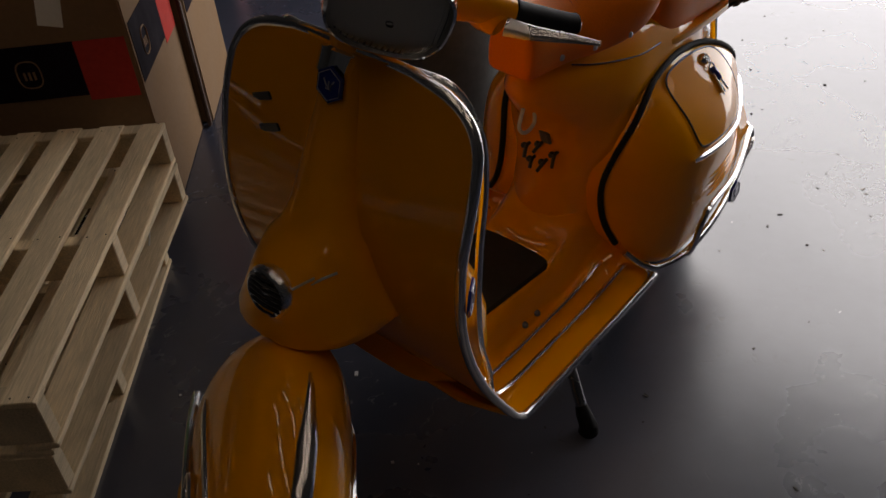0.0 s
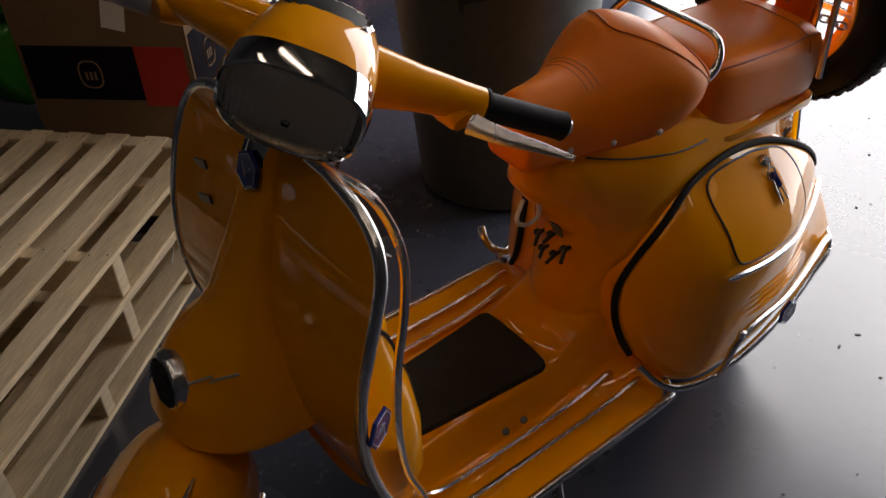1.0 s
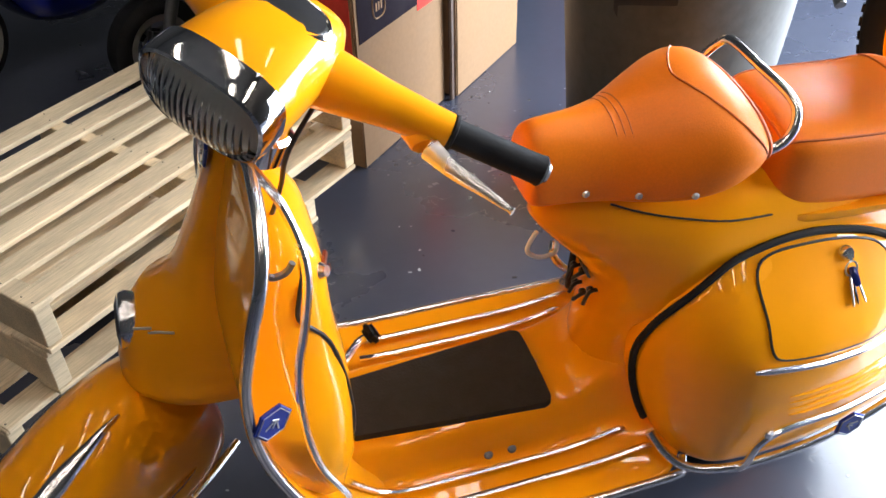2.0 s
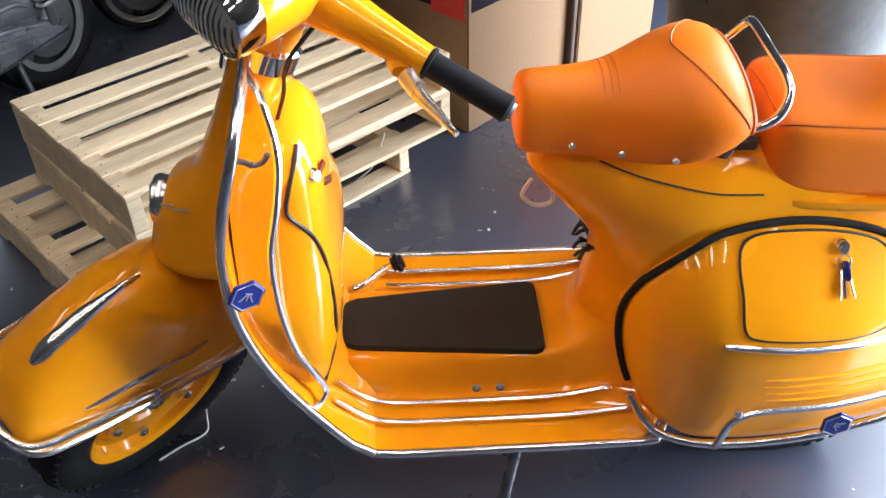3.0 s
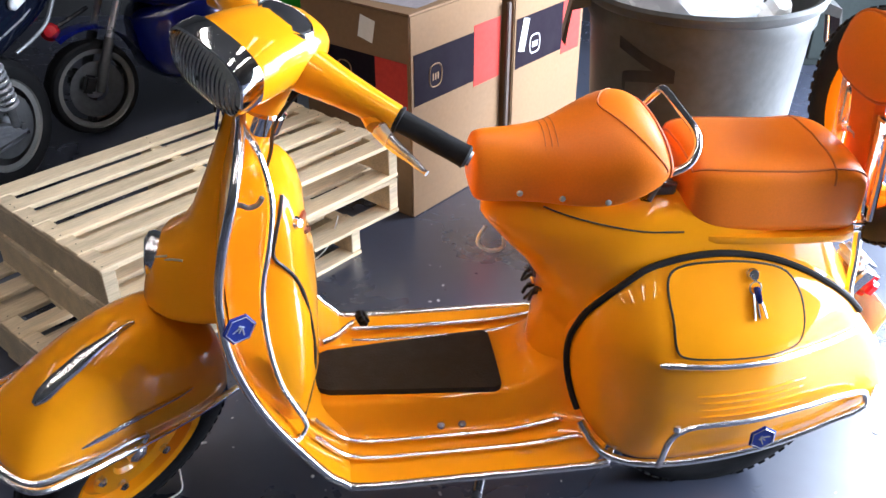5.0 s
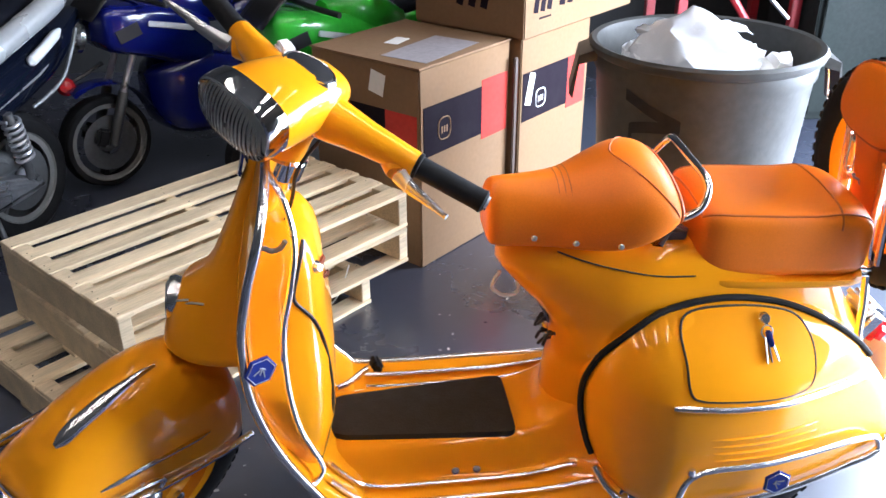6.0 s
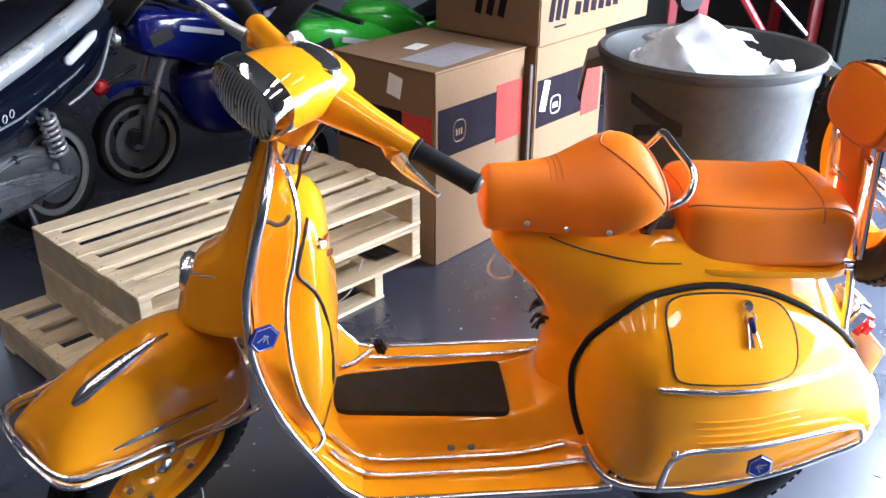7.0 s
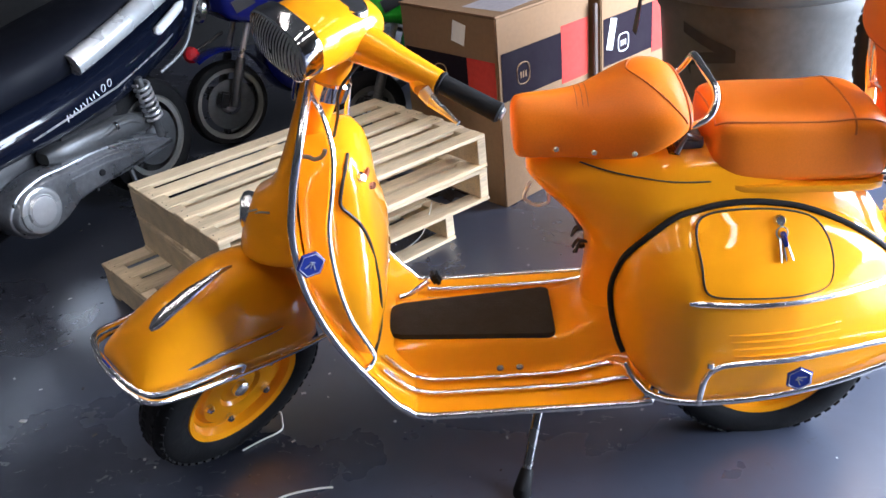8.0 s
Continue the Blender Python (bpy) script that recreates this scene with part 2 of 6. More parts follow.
def spline(pts, n=6, closed=False):
    """Catmull-Rom through the points."""
    p = [Vector(q) for q in pts]
    out, k = [], len(p)
    for i in range(k if closed else k - 1):
        if closed:
            a, b, c, d = p[i - 1], p[i], p[(i + 1) % k], p[(i + 2) % k]
        else:
            a, b, c, d = p[max(i - 1, 0)], p[i], p[i + 1], p[min(i + 2, k - 1)]
        for j in range(n):
            t = j / n
            out.append(0.5 * (2 * b + (c - a) * t + (2 * a - 5 * b + 4 * c - d) * t * t + (3 * b - a - 3 * c + d) * t ** 3))
    if not closed:
        out.append(p[-1])
    return out


def skin(bm, rings, closed=False, caps=True, wrap=True):
    vs = [[bm.verts.new(q) for q in r] for r in rings]
    k, m = len(vs), len(vs[0])
    for i in range(k if closed else k - 1):
        a, b = vs[i], vs[(i + 1) % k]
        for j in range(m if wrap else m - 1):
            bm.faces.new((a[j], a[(j + 1) % m], b[(j + 1) % m], b[j]))
    if caps and not closed and wrap:
        bm.faces.new(vs[0])
        bm.faces.new(vs[-1])
    return bm


def tube(path, r, seg=10, closed=False, bm=None, flat=1.0):
    """A round bar along a path; r may be a list; flat squeezes it along its second axis."""
    bm = bm or bmesh.new()
    p = [Vector(q) for q in path]
    k = len(p)
    rr = r if isinstance(r, (list, tuple)) else [r] * k
    rings, side = [], None
    for i in range(k):
        d = (p[(i + 1) % k] - p[i - 1]) if closed else (p[min(i + 1, k - 1)] - p[max(i - 1, 0)])
        d.normalize()
        if side is None:
            side = d.orthogonal().normalized()
        side = (side - d * side.dot(d)).normalized()
        up = d.cross(side)
        rings.append([p[i] + (side * math.cos(2 * math.pi * j / seg) + up * flat * math.sin(2 * math.pi * j / seg)) * rr[i] for j in range(seg)])
    return skin(bm, rings, closed)


def block(size, m=None, bevel=0.004, bm=None, seg=2):
    bm = bm or bmesh.new()
    made = bmesh.ops.create_cube(bm, size=1)["verts"]
    bmesh.ops.scale(bm, vec=size, verts=made)
    if bevel:
        edges = list({e for v in made for e in v.link_edges})
        made = list({v for f in bmesh.ops.bevel(bm, geom=edges, offset=bevel, segments=seg, affect="EDGES")["faces"] for v in f.verts} | {v for v in made if v.is_valid})
    if m is not None:
        bmesh.ops.transform(bm, matrix=m, verts=[v for v in made if v.is_valid])
    return bm


def lathe(profile, seg=32, m=None, bm=None):
    """Turns (radius, height) pairs round the z axis."""
    bm = bm or bmesh.new()
    rings = [[Vector((r * math.cos(2 * math.pi * j / seg), r * math.sin(2 * math.pi * j / seg), h)) for j in range(seg)] for r, h in profile]
    if m is not None:
        rings = [[m @ q for q in ring] for ring in rings]
    return skin(bm, rings, caps=False)


def oval(cx, cz, hw, hh, n=24, power=2.4, lo=None):
    """Points (y, z) of a rounded section."""
    out = []
    for j in range(n):
        a = 2 * math.pi * j / n
        c, s = math.cos(a), math.sin(a)
        y = cx + hw * math.copysign(abs(c) ** (2 / power), c)
        z = cz + hh * math.copysign(abs(s) ** (2 / power), s)
        out.append((y, z))
    return out


def lerp(x, xs, ys):
    return float(np.interp(x, xs, ys))


def smooth_curve(x, xs, ys):
    """Interpolation through given stations with smooth slopes and no overshoot."""
    x = min(max(x, xs[0]), xs[-1])
    k = max(i for i in range(len(xs) - 1) if xs[i] <= x)

    def slope(i):
        if i == 0 or i == len(xs) - 1:
            j = max(i - 1, 0)
            return (ys[j + 1] - ys[j]) / (xs[j + 1] - xs[j])
        p, q = (ys[i] - ys[i - 1]) / (xs[i] - xs[i - 1]), (ys[i + 1] - ys[i]) / (xs[i + 1] - xs[i])
        return 0.0 if p * q <= 0 else 2 * p * q / (p + q)

    h = xs[k + 1] - xs[k]
    t = (x - xs[k]) / h
    return ys[k] * (2 * t ** 3 - 3 * t * t + 1) + slope(k) * h * (t ** 3 - 2 * t * t + t) + ys[k + 1] * (3 * t * t - 2 * t ** 3) + slope(k + 1) * h * (t ** 3 - t * t)


ALONG_Y = Matrix.Rotation(radians(90), 4, "X")


# ---- the workshop: floor, walls, roof, door opening ----
def slab(name, lo, hi, mat, label, category, bevel=0.0):
    size = [b - a for a, b in zip(lo, hi)]
    ob = part(name, block(size, Matrix.Translation([(a + b) / 2 for a, b in zip(lo, hi)]), bevel), mat, None, "", False)
    return tagged(ob, label, category, kind="structure")


slab("floor", (-4.2, -4.7, -0.15), (DOOR_X + 0.2, 3.6, 0.0), FLOORM, "scuffed grey-blue painted concrete workshop floor", "floor")
slab("ground", (DOOR_X + 0.2, -60, -0.2), (90, 60, -0.03), ASPHALT, "pale concrete forecourt outside the open door", "ground")
# assumed shell, mostly unseen: closes the room off and returns little light
slab("wall_north", (-4.4, 3.6, -0.1), (DOOR_X + 0.2, 3.8, 5.2), WALLP, "assumed dark grey painted block wall, mostly out of view", "wall")
slab("wall_south", (-4.4, -4.7, -0.1), (DOOR_X + 0.2, -4.5, 5.2), WALLP, "assumed dark grey painted block wall, mostly out of view", "wall")
slab("wall_west", (-4.4, -4.5, -0.1), (-4.2, 3.6, 5.2), WALLP, "assumed dark grey painted block wall, mostly out of view", "wall")
slab("wall_east", (DOOR_X, -4.5, 0.0), (DOOR_X + 0.2, DOOR_Y0, 5.2), WALLP, "block wall beside the open door", "wall")
slab("wall_east_2", (DOOR_X, DOOR_Y1, 0.0), (DOOR_X + 0.2, 3.6, 5.2), WALLP, "block wall beside the open door", "wall")
slab("wall_east_3", (DOOR_X, DOOR_Y0, DOOR_H), (DOOR_X + 0.2, DOOR_Y1, 5.2), WALLP, "block wall over the open door", "wall")
slab("ceiling", (-4.4, -4.7, 5.2), (DOOR_X + 0.2, 3.8, 5.35), CEILP, "assumed dark metal roof deck, out of view", "ceiling")

tube_glow = bpy.data.materials.new("lit_tube")
tube_glow.use_nodes = True
bs = tube_glow.node_tree.nodes["Principled BSDF"]
bs.inputs["Emission Color"].default_value = (1.0, 0.94, 0.82, 1)
bs.inputs["Emission Strength"].default_value = 21


def tube_light(x, y):
    """A strip light with two lit tubes side by side, running across the shop."""
    ob = thing("ceiling_light", "white strip light with two lit tubes under the roof", "ceiling light", pose(x, y, 4.9), "ceiling lights")
    part("housing", block((0.22, 1.56, 0.05), pose(0, 0, 0.08), 0.01), WHITEP, ob, "", False)
    for sx in (-1, 1):
        part("tube", tube([(sx * 0.05, -0.74, 0.015), (sx * 0.05, 0.74, 0.015)], 0.034, 10), tube_glow, ob, "lit fluorescent tube")
        part("tube_holder", block((0.07, 0.02, 0.06), pose(sx * 0.05, sx * 0.755, 0.03), 0.004), WHITEP, ob, "", False)
    part("hanger", tube([(0, 0, 0.10), (0, 0, 0.30)], 0.006, 6), STEELD, ob)
    return ob


for y, places in ((-2.8, (-3.4, -1.9, -0.4, 1.1, 2.4)), (-0.8, (-3.4, -1.9, -0.4, 1.1, 2.4)), (1.2, (-0.4, 1.1, 2.4))):
    for x in places:
        tube_light(x, y)


# ---- the amber scooter: x runs from its front wheel to its tail, its left side faces -y ----
# it leans on its side stand
ROOT = pose(-0.002, 0.062, -0.0074, 6.12, 0.99, 3.10) @ Matrix.Scale(1.018, 4) @ pose(0, -0.008, 0)
scooter = thing("motor_scooter", "glossy amber vintage scooter with orange leather saddle on its stand", "scooter", ROOT)

RAKE, STEER = radians(25), radians(48)
head_axis = Vector((math.sin(RAKE), 0, math.cos(RAKE)))
head_at = Vector((-0.21, 0, 0.85))
STEERED = Matrix.Translation((-0.002, 0.009, 0.002)) @ Matrix.Translation(head_at) @ Matrix.Rotation(STEER, 4, head_axis) @ Matrix.Translation(-head_at)


def solid(ob, t, offset=0.0):
    mod = ob.modifiers.new("thickness", "SOLIDIFY")
    mod.thickness, mod.offset = t, offset
    return ob


# legshield: height, place of the rim along x, half width
SH_Z = [0.250, 0.266, 0.301, 0.434, 0.555, 0.665, 0.754, 0.800, 0.830, 0.857, 0.875, 0.886]
SH_X = [-0.100, -0.114, -0.144, -0.224, -0.266, -0.273, -0.258, -0.246, -0.237, -0.230, -0.226, -0.224]
SH_W = [0.226, 0.228, 0.230, 0.224, 0.217, 0.213, 0.213, 0.210, 0.203, 0.184, 0.150, 0.095]


def shield_x(y, z):
    edge, w = lerp(z, SH_Z, SH_X), lerp(z, SH_Z, SH_W)
    return edge - 0.010 * lerp(z, (0.28, 0.45, 0.9), (0, 1, 1)) * (1 - min(1, abs(y) / w) ** 2)


def outline(side, n=4):
    """The shield's rim from the floorboard up to the top."""
    pts = spline([(x, side * w, z) for x, w, z in zip(SH_X, SH_W, SH_Z)], n)
    return pts + [Vector((-0.226, side * 0.045, 0.889)), Vector((-0.228, 0, 0.890))]


bm = bmesh.new()
rows = []
for p in outline(1, 4)[:-2]:
    w = p.y
    rows.append([(shield_x(w * math.sin(u * math.pi / 2), p.z) + (p.x - lerp(p.z, SH_Z, SH_X)), w * math.sin(u * math.pi / 2), p.z) for u in np.linspace(-1, 1, 21)])
rows.append([(-0.228 - 0.008 * (1 - (u) ** 2), 0.07 * u, 0.890) for u in np.linspace(-1, 1, 21)])
skin(bm, rows, wrap=False, caps=False)
shield = solid(part("legshield", bm, PAINT, scooter), 0.006)

# horn cover down the middle of the shield, stepping forward above the mudguard
bm = bmesh.new()
rings = []
for z, front, w in ((0.892, -0.232, 0.018), (0.884, -0.244, 0.024), (0.866, -0.253, 0.028), (0.84, -0.262, 0.032), (0.76, -0.294, 0.042), (0.69, -0.326, 0.052), (0.662, -0.346, 0.060), (0.645, -0.378, 0.072), (0.61, -0.402, 0.084), (0.575, -0.414, 0.098), (0.553, -0.420, 0.108), (0.545, -0.421, 0.111), (0.540, -0.416, 0.111), (0.5395, -0.38, 0.10)):
    back = lerp(z, SH_Z, SH_X) - 0.006
    ring = []
    for j in range(15):
        a = math.pi * j / 14
        c, s = math.cos(a), math.sin(a)
        ring.append((back + (front - back) * abs(s) ** 0.75, w * math.copysign(abs(c) ** 0.8, c), z))
    rings.append(ring)
skin(bm, [spline(r, 1) for r in rings], wrap=False, caps=False)
part("horn_cover", bm, PAINT, scooter)

# horn grille
HORN = pose(-0.398, 0, 0.607, 0, -82, 0)
horn = part("horn_grille", lathe([(0.0005, 0.006), (0.013, 0.010), (0.027, 0.008), (0.032, 0.010), (0.036, 0.008), (0.039, 0.0), (0.036, -0.012)], 28, HORN), CHROME, scooter, "round chrome horn grille")
for k in range(-3, 4):
    h = math.sqrt(0.031 ** 2 - (k * 0.0085) ** 2)
    part("grille_bar", tube([HORN @ Vector((k * 0.0085, -h, 0.009)), HORN @ Vector((k * 0.0085, 0, 0.012)), HORN @ Vector((k * 0.0085, h, 0.009))], 0.0019, 6), BLACKP, horn)


def hexagon(bm, m, r, depth):
    rings = []
    for rad, h in ((r, 0), (r, depth * 0.7), (r * 0.9, depth)):
        rings.append([m @ Vector((rad * math.cos(math.pi / 3 * j), rad * math.sin(math.pi / 3 * j), h)) for j in range(6)])
    return skin(bm, rings)


def hex_badge(m, r, parent, name="badge"):
    """A six-sided enamel badge with a pale rim line and a plain light device."""
    m = m @ Matrix.Rotation(radians(30), 4, "Z")
    ob = part(name, hexagon(bmesh.new(), m, r, 0.004), BLUEB, parent, "six-sided badge in blue enamel", False)
    part("badge_line", tube([m @ Vector((0.84 * r * math.cos(math.pi / 3 * j), 0.84 * r * math.sin(math.pi / 3 * j), 0.0042)) for j in range(6)], 0.028 * r, 6, True), ALLOY, ob)
    bm = bmesh.new()
    up = m @ Matrix.Rotation(radians(30), 4, "Z")
    for dx, dy, sx, sy, rz in ((-0.24, -0.10, 0.07, 0.46, -34), (0.24, -0.10, 0.07, 0.46, 34), (0, 0.20, 0.36, 0.07, 0), (0, -0.02, 0.07, 0.40, 0)):
        block((sx * r, sy * r, 0.0015), up @ pose(dx * r, dy * r, 0.0044, 0, 0, rz), 0, bm)
    part("badge_device", bm, ALLOY, ob, "", False)
    return ob


hex_badge(pose(-0.262, 0.0, 0.852, 0, -76, 0) @ pose(0, 0, 0.001, 0, 0, 30), 0.024, scooter, "shield_badge")
# script on the shield, too worn to read: plain bars
for z, l, y in ((0.784, 0.040, 0.136), (0.748, 0.044, 0.116)):
    part("shield_script", block((0.003, l, 0.012), pose(shield_x(y, z) - 0.004, y, z, -24, 0, -3), 0.001), BLACKP, scooter, "black script lettering", False)
for s in (-1, 1):
    hex_badge(Matrix.Translation((-0.250, s * 0.212, 0.616)) @ Matrix.Rotation(radians(90), 4, "Y") @ Matrix.Rotation(radians(-s * 62), 4, "X") if s < 0 else Matrix.Translation((-0.240, 0.203, 0.612)) @ Matrix.Rotation(radians(90), 4, "Y"), 0.027, scooter, "side_badge")

# rim beading round shield and floorboard
rim = [Vector((0.376, -0.196, 0.243)), Vector((0.362, -0.216, 0.241)), Vector((0.335, -0.224, 0.241)), Vector((0.10, -0.225, 0.242)), Vector((-0.06, -0.226, 0.243))] + outline(-1) + [Vector((p.x, -p.y, p.z)) for p in reversed(outline(-1)[:-1])] + [Vector((-0.06, 0.226, 0.243)), Vector((0.10, 0.225, 0.242)), Vector((0.335, 0.224, 0.241)), Vector((0.362, 0.216, 0.241)), Vector((0.376, 0.196, 0.243))]
part("rim_beading", tube(spline(rim, 2), 0.0075, 10), CHROME, scooter, "polished metal beading")

# inner guard bar behind the shield's rim
for s in (-1, 1):
    path = [(-0.226, s * 0.085, 0.889), (-0.202, s * 0.140, 0.872), (-0.188, s * 0.172, 0.815), (-0.196, s * 0.188, 0.75), (-0.212, s * 0.197, 0.67), (-0.212, s * 0.199, 0.57), (-0.200, s * 0.199, 0.485), (-0.183, s * 0.198, 0.435), (-0.170, s * 0.197, 0.400), (-0.167, s * 0.198, 0.380), (-0.177, s * 0.209, 0.368), (-0.188, s * 0.222, 0.368)]
    part("guard_bar", tube(spline(path, 5), 0.0055, 8), CHROME, scooter, "thin chrome bar")

# floorboard with its raised tunnel, swept up into the rear frame
def floor_z(x, y):
    lift = lerp(x, (-0.17, -0.115, -0.09, -0.05), (0.06, 0.016, 0.004, 0))
    h = 0.5 * (1 + math.cos(math.pi * min(1, max(0, (abs(y) - 0.075) / 0.045))))
    r = 0.076 + 0.035 * min(1, abs(y) / 0.15)
    wall = 0.257 + 7.3 * y * y
    d = min(r, max(0.0, (wall - x) / math.hypot(1, 14.6 * y)))
    return 0.243 + max(lift, 0.058 * h) + r - math.sqrt(r * r - (r - d) ** 2)


bm = bmesh.new()
rows = []
for x in (-0.17, -0.14, -0.115, -0.09, -0.05, 0.0, 0.05, 0.10, 0.13, 0.145) + tuple(0.152 + 0.0056 * k for k in range(41)):
    w = lerp(x, (-0.17, -0.115, -0.10, 0.30, 0.345, 0.376), (0.15, 0.205, 0.226, 0.226, 0.216, 0.185))
    rows.append([(x, u * w, floor_z(x, u * w)) for u in np.linspace(-1, 1, 69)])
skin(bm, rows, wrap=False, caps=False)
solid(part("floorboard", bm, PAINT, scooter), 0.008, -1)

for s in (-1, 1):
    for y, x0, x1 in ((0.134, -0.150, 0.293), (0.172, -0.145, 0.324)):
        path = [(-0.156, s * (y + 0.010), 0.336), (-0.133, s * (y + 0.004), 0.300), (-0.108, s * y, 0.270), (-0.075, s * y, 0.256), (-0.03, s * y, 0.252)] + [(x, s * y, floor_z(x, y) + 0.008) for x in np.linspace(0.06, x1 - 0.01, 6)] + [(x1 + 0.004, s * y, floor_z(x1, y) + 0.004)]
        path = path if s < 0 else path[3:]
        part("floor_rail", tube(spline(path, 6), 0.0052, 8, flat=1.1), CHROME, scooter, "slim chrome floor rail")
for x in (0.075, 0.115):
    part("floor_bolt", lathe([(0.0005, 0.004), (0.006, 0.003), (0.008, 0.0)], 12, pose(x, -0.108, floor_z(x, -0.108) - 0.001, 24, 0, 0)), STEELD, scooter)

# ribbed mat on the tunnel
bm = bmesh.new()
rings = []
for x, w in ((-0.150, 0.034), (-0.144, 0.046), (-0.125, 0.054), (0.0, 0.065), (0.12, 0.074), (0.178, 0.079), (0.189, 0.075), (0.193, 0.068)):
    rings.append([(x, -w - 0.003, 0.301), (x, -w, 0.311), (x, -w * 0.6, 0.314), (x, 0, 0.315), (x, w * 0.6, 0.314), (x, w, 0.311), (x, w + 0.003, 0.301)])
skin(bm, rings)
mat_ob = part("floor_mat", bm, MATRUB, scooter, "worn dark rubber mat on the tunnel")

# brake pedal
part("brake_pedal", tube(spline([(-0.135, 0.085, 0.302), (-0.11, 0.10, 0.300), (-0.075, 0.135, 0.300), (-0.058, 0.138, 0.306)], 6), 0.0065, 8), CHROME, scooter)
part("pedal_rubber", block((0.022, 0.034, 0.032), pose(-0.052, 0.138, 0.312, 0, -25, 12), 0.007, seg=3), RUBBER, scooter)

# glove box behind the shield: height, rear face, half width
GB = [(0.322, -0.205, 0.10), (0.342, -0.184, 0.145), (0.385, -0.156, 0.184), (0.45, -0.137, 0.199), (0.52, -0.135, 0.197), (0.565, -0.138, 0.180), (0.595, -0.144, 0.152), (0.63, -0.146, 0.134), (0.69, -0.149, 0.122), (0.728, -0.157, 0.112), (0.754, -0.172, 0.094), (0.770, -0.20, 0.062)]
bm = bmesh.new()
rings = []
for z, back, w in GB:
    front = lerp(z, SH_Z, SH_X) - 0.002
    ring = []
    for j in range(17):
        a = math.pi * j / 16
        c, s = math.cos(a), math.sin(a)
        ring.append((front + (back - front) * abs(s) ** 0.42, w * math.copysign(abs(c) ** 0.52, c), z))
    rings.append(ring)
skin(bm, rings)
glove = part("glove_box", bm, PAINT, scooter, "bulging amber glove box")


seam = [(-0.1780, -0.0500, 0.7525), (-0.1815, -0.0770, 0.7390), (-0.1895, -0.0970, 0.7125), (-0.1965, -0.1080, 0.6830), (-0.1925, -0.1102, 0.6682), (-0.1822, -0.1098, 0.6552), (-0.1652, -0.1083, 0.6262), (-0.1530, -0.1155, 0.5872), (-0.1455, -0.1125, 0.5395), (-0.1450, -0.104, 0.48), (-0.155, -0.098, 0.40), (-0.172, -0.094, 0.345)]
def glove_side(x, z):
    """How far out the glove box reaches at a place behind the shield."""
    zs = [g[0] for g in GB]
    back, w, front = lerp(z, zs, [g[1] for g in GB]), lerp(z, zs, [g[2] for g in GB]), lerp(z, SH_Z, SH_X) - 0.002
    s = min(1.0, max(0.0, (x - front) / (back - front))) ** (1 / 0.42)
    return w * math.sqrt(max(0.0, 1 - s * s)) ** 0.52


seam = [(x, -max(-y, glove_side(x, z) + 0.0005), z) for x, y, z in seam]
part("door_seam", tube(spline(seam, 5), 0.0032, 6), BLACKP, glove)
def glove_rear(y, z):
    zs = [g[0] for g in GB]
    back, w, front = lerp(z, zs, [g[1] for g in GB]), lerp(z, zs, [g[2] for g in GB]), lerp(z, SH_Z, SH_X) - 0.002
    c = min(1.0, abs(y) / w) ** (1 / 0.52)
    return front + (back - front) * math.sqrt(1 - c * c) ** 0.42


part("glove_lock", lathe([(0.0005, 0.009), (0.007, 0.009), (0.009, 0.004), (0.011, 0.0)], 16, pose(glove_rear(-0.082, 0.708), -0.082, 0.708, 0, 0, -38) @ pose(0, 0, 0, 0, 72, 0)), CHROME, glove)
for y, z, r in ((-0.062, 0.700, 24), (-0.046, 0.668, -22)):
    part("maker_plate", block((0.004, 0.034, 0.013), pose(glove_rear(y, z) + 0.0015, y, z, 0, -6, -24) @ pose(0, 0, 0, r), 0.002), EMBLEM, glove, "small copper-coloured emblem", False)
part("bag_hook", tube(spline([(-0.250, -0.168, 0.806), (-0.231, -0.166, 0.802), (-0.221, -0.165, 0.796), (-0.208, -0.165, 0.800), (-0.200, -0.165, 0.812)], 5), 0.004, 8), STEELD, scooter)
# script on the horn cover, too worn to read: plain thin bars
for pts in (((-0.3945, -0.027, 0.6185), (-0.380, -0.040, 0.629), (-0.366, -0.0515, 0.6375)), ((-0.380, -0.0415, 0.620), (-0.3625, -0.056, 0.634), (-0.3405, -0.0670, 0.638))):
    part("horn_script", tube(spline(pts, 5), 0.0018, 6), ALLOY, scooter, "worn pale script")

# rear frame body: height, front of the middle, half width, depth of the front curve, rear end
bm = bmesh.new()
LV = [0.235, 0.29, 0.33, 0.39, 0.45, 0.51, 0.56, 0.60, 0.635, 0.662, 0.685, 0.700]
XF = [0.252, 0.252, 0.252, 0.254, 0.260, 0.255, 0.226, 0.190, 0.160, 0.144, 0.146, 0.160]
WD = [0.120, 0.120, 0.119, 0.117, 0.115, 0.116, 0.117, 0.114, 0.106, 0.097, 0.084, 0.062]
DP = [0.105, 0.105, 0.105, 0.101, 0.085, 0.065, 0.12, 0.17, 0.21, 0.24, 0.26, 0.26]
XR = [0.90, 0.915, 0.915, 0.905, 0.880, 0.840, 0.805, 0.780, 0.755, 0.725, 0.67, 0.56]


def tail_taper(x):
    """The body narrows towards the tail."""
    return lerp(x, (0.42, 0.55, 0.70, 0.85), (1.0, 0.95, 0.80, 0.62))


